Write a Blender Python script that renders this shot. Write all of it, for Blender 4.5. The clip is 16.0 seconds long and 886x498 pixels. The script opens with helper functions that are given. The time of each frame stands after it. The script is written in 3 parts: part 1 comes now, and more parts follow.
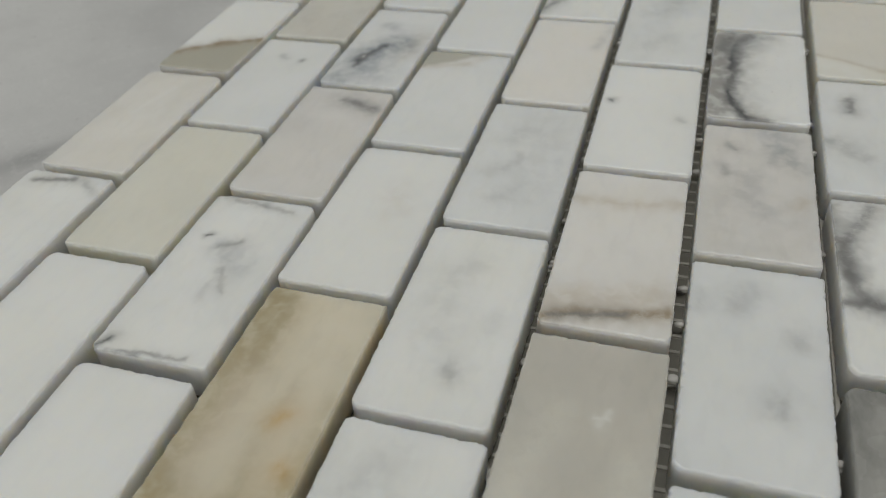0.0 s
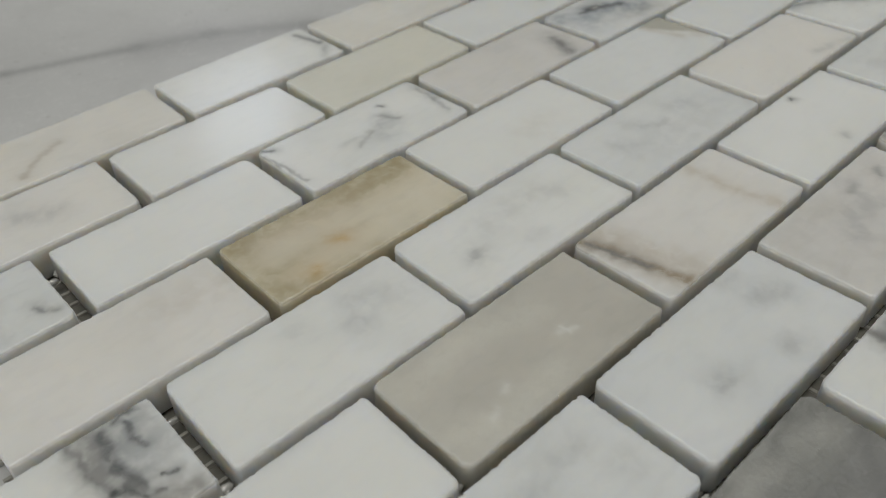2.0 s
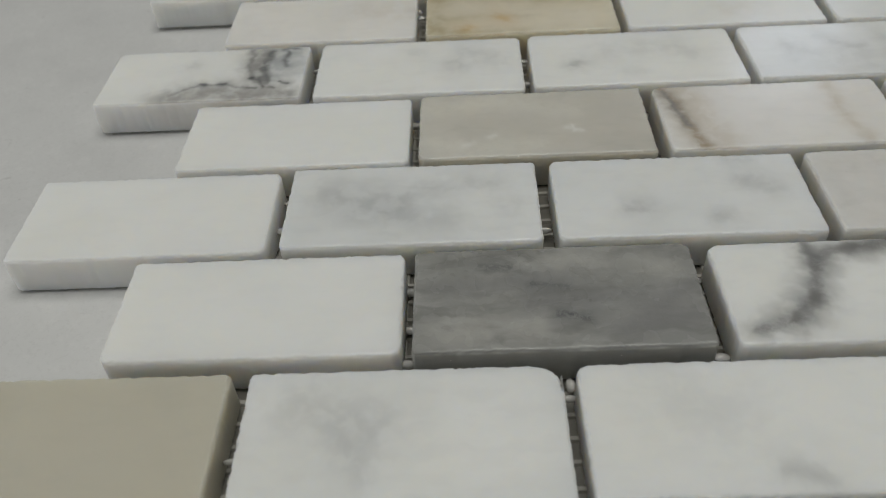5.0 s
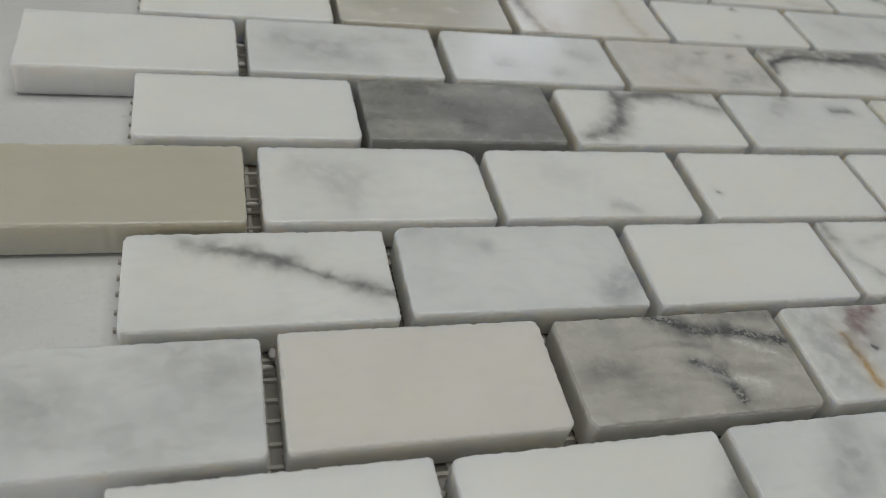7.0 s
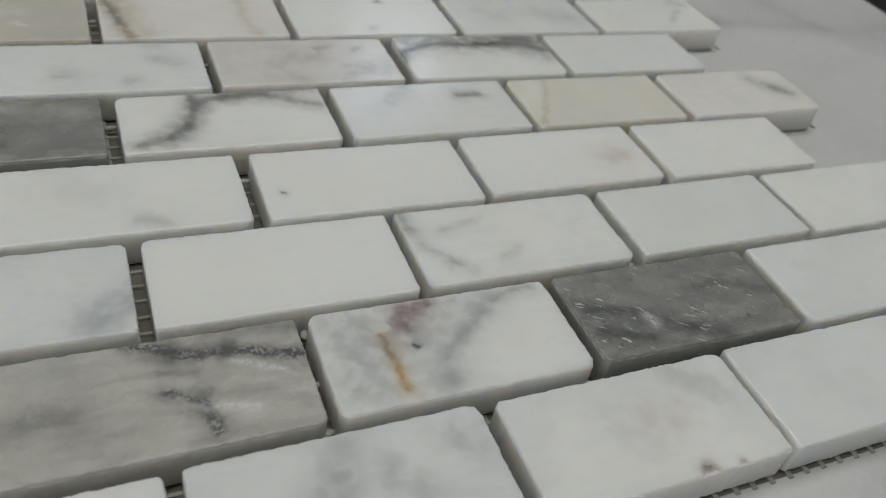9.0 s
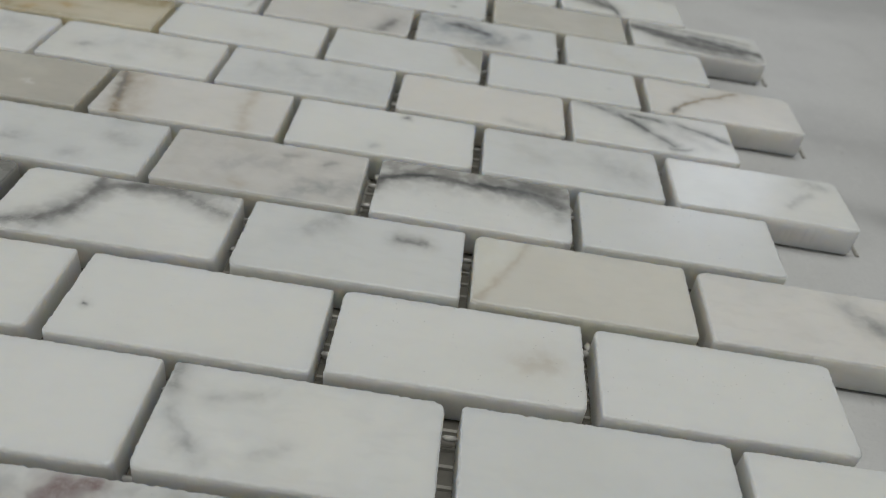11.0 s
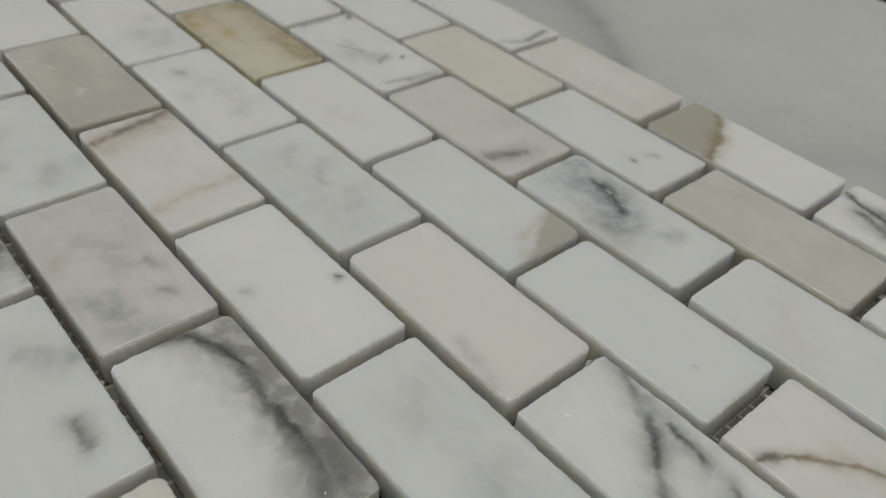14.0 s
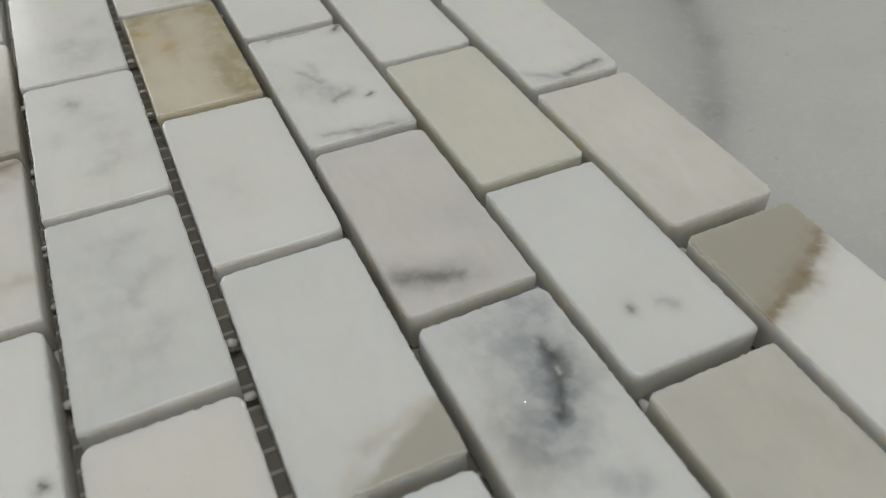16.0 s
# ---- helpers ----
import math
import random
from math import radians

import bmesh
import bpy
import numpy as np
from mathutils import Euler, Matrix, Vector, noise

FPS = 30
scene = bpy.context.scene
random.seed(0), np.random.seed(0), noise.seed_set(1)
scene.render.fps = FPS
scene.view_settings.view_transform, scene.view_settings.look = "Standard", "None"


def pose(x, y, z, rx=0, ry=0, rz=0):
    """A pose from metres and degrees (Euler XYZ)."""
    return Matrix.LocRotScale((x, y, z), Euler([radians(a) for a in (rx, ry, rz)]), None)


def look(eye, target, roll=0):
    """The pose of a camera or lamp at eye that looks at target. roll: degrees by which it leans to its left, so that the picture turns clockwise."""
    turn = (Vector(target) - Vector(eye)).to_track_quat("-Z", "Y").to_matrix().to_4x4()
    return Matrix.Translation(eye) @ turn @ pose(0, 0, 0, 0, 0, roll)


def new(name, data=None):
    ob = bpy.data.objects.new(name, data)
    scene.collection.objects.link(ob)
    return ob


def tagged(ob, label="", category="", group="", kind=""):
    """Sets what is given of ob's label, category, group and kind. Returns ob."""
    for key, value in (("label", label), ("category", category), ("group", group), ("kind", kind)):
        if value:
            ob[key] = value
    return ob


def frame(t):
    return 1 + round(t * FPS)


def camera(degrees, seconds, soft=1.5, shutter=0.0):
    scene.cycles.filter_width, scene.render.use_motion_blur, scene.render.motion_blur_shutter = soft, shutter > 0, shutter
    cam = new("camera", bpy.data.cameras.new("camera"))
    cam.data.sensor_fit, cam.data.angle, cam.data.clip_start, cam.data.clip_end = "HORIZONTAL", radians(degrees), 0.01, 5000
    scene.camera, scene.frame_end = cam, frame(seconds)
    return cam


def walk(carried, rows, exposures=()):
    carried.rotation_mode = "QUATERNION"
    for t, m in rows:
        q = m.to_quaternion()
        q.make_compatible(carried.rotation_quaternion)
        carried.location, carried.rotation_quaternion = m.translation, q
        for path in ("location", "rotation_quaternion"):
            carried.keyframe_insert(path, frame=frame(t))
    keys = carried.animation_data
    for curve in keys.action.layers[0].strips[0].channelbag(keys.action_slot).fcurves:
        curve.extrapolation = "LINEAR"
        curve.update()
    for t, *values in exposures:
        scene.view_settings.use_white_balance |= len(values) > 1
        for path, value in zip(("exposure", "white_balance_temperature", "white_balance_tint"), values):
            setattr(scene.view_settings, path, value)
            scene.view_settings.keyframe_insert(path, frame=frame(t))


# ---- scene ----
cam = camera(57.7, 16.0, soft=0.5)
PATH = [
    (0, (0.02848, 0.15719, 0.11083), (0.17376, 0.20958, -0.01624), -4.65),
    (0.5, (0.02412, 0.14431, 0.11031), (0.16202, 0.21549, -0.01585), -4.54),
    (1, (0.02165, 0.13195, 0.11068), (0.15146, 0.21879, -0.01426), -3.10),
    (1.5, (0.02483, 0.11617, 0.11052), (0.14072, 0.21997, -0.01516), -4.11),
    (2, (0.02956, 0.10105, 0.11133), (0.13017, 0.21816, -0.01580), -3.57),
    (2.5, (0.03530, 0.08655, 0.11035), (0.11837, 0.21545, -0.01804), -4.02),
    (3, (0.04540, 0.07221, 0.10817), (0.10943, 0.21014, -0.02174), -4.75),
    (3.5, (0.05599, 0.05814, 0.10754), (0.10036, 0.20230, -0.02378), -4.95),
    (4, (0.06797, 0.04639, 0.10688), (0.09128, 0.19402, -0.02602), -5.39),
    (4.5, (0.07986, 0.03214, 0.10692), (0.08445, 0.18068, -0.02693), -3.91),
    (4.7, (0.08728, 0.02878, 0.10730), (0.08280, 0.17556, -0.02848), -5.04),
    (5.12, (0.08674, 0.01917, 0.10897), (0.08058, 0.16448, -0.02832), -3.13),
    (5.54, (0.07551, 0.00516, 0.11263), (0.07985, 0.14866, -0.02661), 1.28),
    (5.96, (0.06006, -0.01005, 0.11668), (0.08083, 0.13039, -0.02419), 6.62),
    (6.38, (0.04688, -0.02326, 0.11952), (0.08419, 0.11312, -0.02192), 11.32),
    (6.8, (0.04242, -0.03126, 0.11955), (0.09141, 0.10268, -0.02066), 13.81),
    (7, (0.04162, -0.03648, 0.11984), (0.09804, 0.09644, -0.01854), 15.06),
    (7.5, (0.04817, -0.04330, 0.11425), (0.11889, 0.08785, -0.01917), 16.19),
    (8, (0.06980, -0.04708, 0.11221), (0.14955, 0.08136, -0.01873), 16.11),
    (8.5, (0.09230, -0.04658, 0.11148), (0.17639, 0.08064, -0.01791), 14.88),
    (9, (0.12154, -0.04610, 0.11475), (0.19938, 0.08647, -0.01318), 13.10),
    (9.5, (0.14565, -0.04431, 0.11755), (0.21180, 0.09712, -0.00743), 12.68),
    (9.7, (0.15783, -0.04056, 0.11845), (0.21363, 0.10437, -0.00756), 11.64),
    (10.12, (0.17796, -0.03655, 0.11939), (0.21939, 0.11420, -0.00534), 10.89),
    (10.54, (0.19844, -0.03046, 0.11883), (0.22246, 0.12526, -0.00436), 10.23),
    (10.96, (0.21819, -0.02224, 0.11767), (0.22316, 0.13638, -0.00406), 9.71),
    (11.38, (0.23611, -0.01182, 0.11683), (0.22217, 0.14703, -0.00389), 9.34),
    (11.8, (0.25113, 0.00084, 0.11722), (0.22034, 0.15746, -0.00329), 9.17),
    (12, (0.25850, 0.00812, 0.12198), (0.22089, 0.16132, -0.00096), 8.88),
    (12.5, (0.27559, 0.02642, 0.11967), (0.21739, 0.17454, -0.00147), 9.06),
    (13, (0.28874, 0.04844, 0.12228), (0.21291, 0.18629, -0.00119), 8.44),
    (13.5, (0.30104, 0.07354, 0.11943), (0.20710, 0.19967, -0.00412), 7.86),
    (14, (0.30882, 0.10362, 0.11838), (0.19849, 0.21315, -0.00744), 6.15),
    (14.5, (0.30933, 0.13752, 0.11398), (0.18607, 0.22841, -0.01465), 5.70),
    (15, (0.30524, 0.17643, 0.10910), (0.17132, 0.24704, -0.02159), 3.36),
    (15.5, (0.29815, 0.19134, 0.10196), (0.16457, 0.25830, -0.03099), 1.11),
    (16, (0.28167, 0.19982, 0.10386), (0.14790, 0.25977, -0.03220), -1.14),
]
walk(cam, [(t, look(e, g, r)) for t, e, g, r in PATH], [
    (0, -0.56, 6510, 10), (2.5, -0.61, 6510, 10), (4.5, -0.62, 6500, 10), (7.5, -0.67, 6490, 10), (9.5, -0.63, 6410, 10),
    (12, -0.69, 6400, 10), (13.5, -0.71, 6510, 10), (15, -0.66, 6560, 10), (16, -0.61, 6540, 10)])
cam.data.dof.use_dof = True
cam.data.dof.focus_distance = 0.15
cam.data.dof.aperture_fstop = 24.0

# ---- world and light ----
world = bpy.data.worlds.new("world")
scene.world = world
world.use_nodes = True
wn = world.node_tree
sky = wn.nodes.new("ShaderNodeTexSky")
sky.sky_type, sky.sun_disc = "NISHITA", False
sky.sun_elevation, sky.sun_rotation = radians(35), radians(0)
wn.links.new(sky.outputs[0], wn.nodes["Background"].inputs[0])
wn.nodes["Background"].inputs[1].default_value = 0.1


def area_lamp(name, m, sx, sy, watts, colour):
    data = bpy.data.lights.new(name, "AREA")
    data.shape, data.size, data.size_y, data.energy, data.color = "RECTANGLE", sx, sy, watts, colour
    ob = new(name, data)
    ob.matrix_world = m
    return ob


# daylight in the opening of the north window, and the ceiling panel
area_lamp("window_daylight", look((1.42, 2.97, 1.66), (1.42, 0, 1.66)), 0.44, 0.36, 1.8, (0.80, 0.88, 1.0))
area_lamp("panel_light", look((0.3, 0.3, 1.97), (0.3, 0.3, 0)), 1.3, 1.1, 36, (1.0, 0.995, 0.945))
# unseen lamp on the west, added to brighten the tiles' sides
area_lamp("west_fill", look((-2.57, -0.8, 0.85), (1.0, 0.0, 0.5)), 1.5, 0.9, 23, (1.0, 0.99, 0.95))

# ---- materials ----
MM = 0.001


def material(name):
    m = bpy.data.materials.new(name)
    m.use_nodes = True
    nt = m.node_tree
    return m, nt, nt.nodes["Principled BSDF"]


def calc(nt, op, a, b=None, c=None, clamp=False):
    n = nt.nodes.new("ShaderNodeMath")
    n.operation, n.use_clamp = op, clamp
    for k, v in enumerate((a, b, c)):
        if v is None:
            continue
        if isinstance(v, (int, float)):
            n.inputs[k].default_value = v
        else:
            nt.links.new(v, n.inputs[k])
    return n.outputs[0]


def vcalc(nt, op, a, b=None, out="Vector"):
    n = nt.nodes.new("ShaderNodeVectorMath")
    n.operation = op
    for k, v in enumerate((a, b)):
        if v is None:
            continue
        if isinstance(v, (tuple, list)):
            n.inputs[k].default_value = v
        else:
            nt.links.new(v, n.inputs[k])
    return n.outputs[out]


def mix(nt, fac, a, b):
    n = nt.nodes.new("ShaderNodeMix")
    n.data_type = "RGBA"
    for k, v in ((0, fac), (6, a), (7, b)):
        if isinstance(v, (int, float)):
            n.inputs[k].default_value = v
        elif isinstance(v, (tuple, list)):
            n.inputs[k].default_value = (*v[:3], 1)
        else:
            nt.links.new(v, n.inputs[k])
    return n.outputs[2]


def noise_tex(nt, vec, scale, detail=4.0, rough=0.55, colour=False):
    n = nt.nodes.new("ShaderNodeTexNoise")
    n.inputs["Scale"].default_value, n.inputs["Detail"].default_value, n.inputs["Roughness"].default_value = scale, detail, rough
    nt.links.new(vec, n.inputs["Vector"])
    return n.outputs["Color" if colour else "Fac"]


def spread(nt, x, lo, hi):
    n = nt.nodes.new("ShaderNodeMapRange")
    n.interpolation_type = "SMOOTHSTEP"
    n.inputs["From Min"].default_value, n.inputs["From Max"].default_value = lo, hi
    nt.links.new(x, n.inputs["Value"])
    return n.outputs["Result"]


def vein_group():
    """Strength of a soft, ragged streak between two points, in millimetres."""
    g = bpy.data.node_groups.new("vein", "ShaderNodeTree")
    for name, kind in (("Place", "Vector"), ("A", "Vector"), ("B", "Vector"), ("Width", "Float"), ("Strength", "Float"), ("Ragged", "Float")):
        g.interface.new_socket(name, in_out="INPUT", socket_type="NodeSocket" + kind)
    g.interface.new_socket("Mask", in_out="OUTPUT", socket_type="NodeSocketFloat")
    i, o = g.nodes.new("NodeGroupInput"), g.nodes.new("NodeGroupOutput")
    pa = vcalc(g, "SUBTRACT", i.outputs["Place"], i.outputs["A"])
    ba = vcalc(g, "SUBTRACT", i.outputs["B"], i.outputs["A"])
    h = calc(g, "DIVIDE", vcalc(g, "DOT_PRODUCT", pa, ba, "Value"), calc(g, "ADD", vcalc(g, "DOT_PRODUCT", ba, ba, "Value"), 0.0001), clamp=True)
    s = g.nodes.new("ShaderNodeVectorMath")
    s.operation = "SCALE"
    g.links.new(ba, s.inputs[0])
    g.links.new(h, s.inputs["Scale"])
    d = vcalc(g, "LENGTH", vcalc(g, "SUBTRACT", pa, s.outputs[0]), None, "Value")
    q = calc(g, "DIVIDE", d, i.outputs["Width"])
    fall = calc(g, "POWER", 2.718, calc(g, "MULTIPLY", calc(g, "MULTIPLY", q, q), -1.0))
    m = calc(g, "MULTIPLY", calc(g, "MULTIPLY", fall, i.outputs["Strength"]), i.outputs["Ragged"], clamp=True)
    g.links.new(m, o.inputs[0])
    return g


VEIN = vein_group()


def vein_node(nt, place, a, b, width, strength):
    g = nt.nodes.new("ShaderNodeGroup")
    g.node_tree = VEIN
    nt.links.new(place, g.inputs["Place"])
    g.inputs["A"].default_value, g.inputs["B"].default_value = a, b
    g.inputs["Width"].default_value, g.inputs["Strength"].default_value = width, strength
    return g


# veins of these colours blend softly into the stone
SOFT = ("Z", "G", "V", "S", "P", "PB", "T", "M", "HD", "Y", "W")
COLOURS = {
    "W": (0.743, 0.755, 0.738), "B": (0.70, 0.717, 0.712), "P": (0.725, 0.717, 0.688), "PB": (0.66, 0.63, 0.54),
    "PW": (0.695, 0.683, 0.643), "PT": (0.675, 0.663, 0.607), "S": (0.465, 0.455, 0.42), "S2": (0.665, 0.656, 0.632), "S3": (0.605, 0.597, 0.55), "M": (0.515, 0.499, 0.449), "Z": (0.34, 0.335, 0.318),
    "D": (0.095, 0.10, 0.103), "K": (0.19, 0.19, 0.188), "G": (0.32, 0.335, 0.34), "V": (0.20, 0.23, 0.27),
    "T": (0.44, 0.38, 0.285), "TN": (0.37, 0.355, 0.285), "N": (0.285, 0.228, 0.155), "O": (0.47, 0.30, 0.10), "U": (0.24, 0.18, 0.18),
    "Y": (0.52, 0.50, 0.42), "Y2": (0.675, 0.670, 0.600), "H": (0.63, 0.585, 0.465), "HD": (0.29, 0.235, 0.12)}
DARK = (0.26, 0.262, 0.25)
WORDS = {
    "W": "white marble", "B": "cool white marble", "P": "warm cream-white marble", "S": "taupe-grey marble", "S2": "pale grey marble",
    "PW": "pale pinkish-beige marble", "PT": "light tan marble", "S3": "warm grey-beige marble", "M": "plain taupe marble", "D": "dark grey marble", "Y": "greenish beige marble", "Y2": "pale beige marble",
    "H": "honey-yellow onyx-like marble"}


def marble(seed, base, cloud, veins, rough_cut=False):
    m, nt, b = material("marble")
    pos = nt.nodes.new("ShaderNodeTexCoord").outputs["Object"]
    mm = vcalc(nt, "MULTIPLY", pos, (1000, 1000, 1000))
    own = vcalc(nt, "ADD", mm, (seed * 71.3, seed * 37.9, seed * 13.7))
    warp1 = noise_tex(nt, own, 0.10, 3.0, 0.6, True)
    warp2 = noise_tex(nt, own, 0.45, 1.6, 0.5, True)
    off = vcalc(nt, "ADD", vcalc(nt, "MULTIPLY", vcalc(nt, "SUBTRACT", warp1, (0.5, 0.5, 0.5)), (3.4, 3.4, 0)),
                vcalc(nt, "MULTIPLY", vcalc(nt, "SUBTRACT", warp2, (0.5, 0.5, 0.5)), (1.3, 1.3, 0)))
    flat = vcalc(nt, "MULTIPLY", mm, (1, 1, 0))
    place = vcalc(nt, "ADD", flat, off)
    ragged = spread(nt, noise_tex(nt, vcalc(nt, "ADD", own, off), 0.33, 5.0, 0.7), 0.22, 0.62)
    ragged = calc(nt, "MULTIPLY_ADD", ragged, 0.85, 0.35)
    smooth_ragged = calc(nt, "MULTIPLY_ADD", spread(nt, noise_tex(nt, vcalc(nt, "ADD", own, off), 0.28, 2.0, 0.5), 0.3, 0.65), 0.7, 0.5)
    crystals = spread(nt, noise_tex(nt, vcalc(nt, "ADD", own, off), 1.3, 5.0, 0.7), 0.42, 0.54)
    crystals = calc(nt, "MULTIPLY_ADD", crystals, 1.35, 0.10)
    col = DARK if base == "D" else COLOURS[base]
    # broad cloudiness, then finer greyish grain
    soft = spread(nt, noise_tex(nt, vcalc(nt, "ADD", own, off), 0.06, 3.0, 0.5), 0.35, 0.75)
    tint = tuple(c * k for c, k in zip(col, (0.84, 0.85, 0.85)))
    out = mix(nt, calc(nt, "MULTIPLY", soft, min(1.0, 0.5 * cloud)), col, tint)
    warm = spread(nt, noise_tex(nt, vcalc(nt, "ADD", own, (31, 7, 3)), 0.045, 2.0, 0.5), 0.4, 0.75)
    out = mix(nt, calc(nt, "MULTIPLY", warm, 0.30), out, tuple(c * k for c, k in zip(col, (0.97, 0.955, 0.895))))
    stretched = vcalc(nt, "MULTIPLY", vcalc(nt, "ADD", own, off), (0.10, 0.30, 0.2) if base in ("S", "D") else (0.16, 0.42, 0.3))
    stony = base in ("S", "D")
    streak = spread(nt, noise_tex(nt, stretched, 1.0, 4.0 if stony else 1.5, 0.55), *((0.43, 0.66) if stony else (0.46, 0.72)))
    out = mix(nt, calc(nt, "MULTIPLY", streak, (0.30 if base == "S" else 0.45) if stony else min(0.3, 0.10 * cloud)), out, tuple(c * (0.38 if stony else 0.66) for c in col))
    if stony:
        pale = spread(nt, noise_tex(nt, vcalc(nt, "ADD", stretched, (9, 4, 2)), 1.4, 3.5, 0.55), 0.48, 0.72)
        out = mix(nt, calc(nt, "MULTIPLY", pale, 0.12 if rough_cut else 0.25), out, tuple(min(0.6, c * 1.9) for c in col))
    fine = noise_tex(nt, own, 2.4, 3.0, 0.7)
    out = mix(nt, calc(nt, "MULTIPLY", spread(nt, fine, 0.45, 0.7), 0.25 if base in ("D", "S") else 0.012), out, tuple(c * 0.86 for c in col))
    for vein in veins:
        if isinstance(vein[0], list):  # a bent vein through several points, even in strength along its way
            points, w, s, c = vein
            cloudy = c in SOFT
            for width, strength in ((w * 2.2, s * 0.38), (w * (1.15 if cloudy else 0.85), s * (0.6 if cloudy else 0.9))):
                mask = None
                for (xa, ya), (xb, yb) in zip(points, points[1:]):
                    g = vein_node(nt, place, (xa, ya, 0.0), (xb, yb, 0.0), width, min(1.0, strength))
                    nt.links.new(smooth_ragged if cloudy or width > w else ragged, g.inputs["Ragged"])
                    mask = g.outputs[0] if mask is None else calc(nt, "MAXIMUM", mask, g.outputs[0])
                out = mix(nt, mask, out, COLOURS[c])
            continue
        x0, y0, x1, y1, w, s, c = vein
        if w < 0:  # everything to the left of the line from the first point to the second
            n = math.hypot(x1 - x0, y1 - y0)
            side = vcalc(nt, "DOT_PRODUCT", vcalc(nt, "SUBTRACT", place, (x0, y0, 0.0)), ((y0 - y1) / n, (x1 - x0) / n, 0), "Value")
            out = mix(nt, calc(nt, "MULTIPLY", spread(nt, side, w, -w), s), out, COLOURS[c])
            continue
        # a wide faint halo under each core; grey clouds are softer than dark or rusty veins
        cloudy = c in SOFT
        for width, strength in ((w * 2.3, s * (0.36 if cloudy else 0.48)), (w * (1.5 if c == "V" else 1.15 if cloudy else 0.9), s * (0.55 if cloudy else 0.85))):
            g = vein_node(nt, place, (x0, y0, 0.0), (x1, y1, 0.0), width, min(1.0, strength * (1.25 if c == "D" and base == "S" else 1.0)))
            nt.links.new(crystals if base in ("S", "D") and c in ("D", "W") and width < w * 2 else smooth_ragged if cloudy or width > w else ragged, g.inputs["Ragged"])
            out = mix(nt, g.outputs[0], out, COLOURS[c])
    flaw = None
    if rough_cut:  # short pale splits that all run aslant, in patches, and dark pits beside them
        turn = nt.nodes.new("ShaderNodeMapping")
        turn.inputs["Rotation"].default_value = (0, 0, radians(36))
        nt.links.new(vcalc(nt, "ADD", own, vcalc(nt, "MULTIPLY", off, (0.7, 0.7, 0))), turn.inputs["Vector"])
        split = noise_tex(nt, vcalc(nt, "MULTIPLY", turn.outputs[0], (0.32, 1.7, 1.0)), 1.0, 2.0, 0.5)
        patch = spread(nt, noise_tex(nt, own, 0.16, 3.0, 0.6), 0.46, 0.62)
        flaw = calc(nt, "MULTIPLY", spread(nt, split, 0.62, 0.69), calc(nt, "MULTIPLY_ADD", patch, 0.85, 0.15))
        out = mix(nt, calc(nt, "MULTIPLY", flaw, 0.85), out, (0.60, 0.60, 0.58))
        pit = calc(nt, "MULTIPLY", spread(nt, noise_tex(nt, own, 0.9, 3.0, 0.6), 0.62, 0.68), patch)
        out = mix(nt, calc(nt, "MULTIPLY", pit, 0.8), out, (0.05, 0.05, 0.05))
    # saw-cut, unpolished sides are dull; brighter light on them is put into their colour
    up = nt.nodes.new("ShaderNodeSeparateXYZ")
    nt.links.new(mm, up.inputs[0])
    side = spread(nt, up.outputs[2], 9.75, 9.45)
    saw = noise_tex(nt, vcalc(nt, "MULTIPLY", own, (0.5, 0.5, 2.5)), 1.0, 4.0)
    lit_side = mix(nt, saw, tuple(min(0.84, c * (1.5 if base in ("S", "D") else 1.10) + 0.03) for c in col), tuple(min(0.88, c * (1.9 if base in ("S", "D") else 1.25) + 0.06) for c in col))
    out = mix(nt, calc(nt, "MULTIPLY", side, 0.75), out, lit_side)
    rim = spread(nt, up.outputs[2], 9.985, 9.90)
    rough = calc(nt, "MULTIPLY_ADD", rim, 0.5, calc(nt, "MULTIPLY_ADD", noise_tex(nt, own, 0.2, 2.0), 0.10, 0.12 if base not in ("D", "S") else 0.22))
    # single crystal facets; their glint is put into metal and a near-white colour
    cells = nt.nodes.new("ShaderNodeTexVoronoi")
    cells.inputs["Scale"].default_value = 1.1
    nt.links.new(own, cells.inputs["Vector"])
    chosen = nt.nodes.new("ShaderNodeSeparateColor")
    nt.links.new(cells.outputs["Color"], chosen.inputs[0])
    facet = calc(nt, "MULTIPLY", calc(nt, "GREATER_THAN", chosen.outputs[2], 0.975), calc(nt, "LESS_THAN", cells.outputs["Distance"], 0.11))
    nt.links.new(calc(nt, "MULTIPLY", facet, 0.55), b.inputs["Metallic"])
    out = mix(nt, facet, out, (0.95, 0.95, 0.93))
    nt.links.new(out, b.inputs["Base Color"])
    nt.links.new(rough, b.inputs["Roughness"])
    b.inputs["Specular IOR Level"].default_value = 0.45
    b.inputs["Subsurface Weight"].default_value = 0.25 if base in ("D", "S") else 0.85
    b.inputs["Subsurface Radius"].default_value = (1.0, 0.92, 0.78)
    b.inputs["Subsurface Scale"].default_value = 0.0064
    # pits and a honed micro-relief, rougher on dark stone
    bump = nt.nodes.new("ShaderNodeBump")
    bump.inputs["Strength"].default_value, bump.inputs["Distance"].default_value = (0.5 if base in ("D", "S") else 0.05), 0.00008
    h = calc(nt, "ADD", noise_tex(nt, own, 1.4 if base in ("D", "S") else 0.35, 5.0 if base in ("D", "S") else 2.0, 0.6), calc(nt, "MULTIPLY", spread(nt, noise_tex(nt, own, 0.7, 4.0, 0.7), 0.25, 0.32), 1.2))
    if flaw is not None:
        h = calc(nt, "ADD", h, calc(nt, "MULTIPLY", flaw, 2.5))
    nt.links.new(h, bump.inputs["Height"])
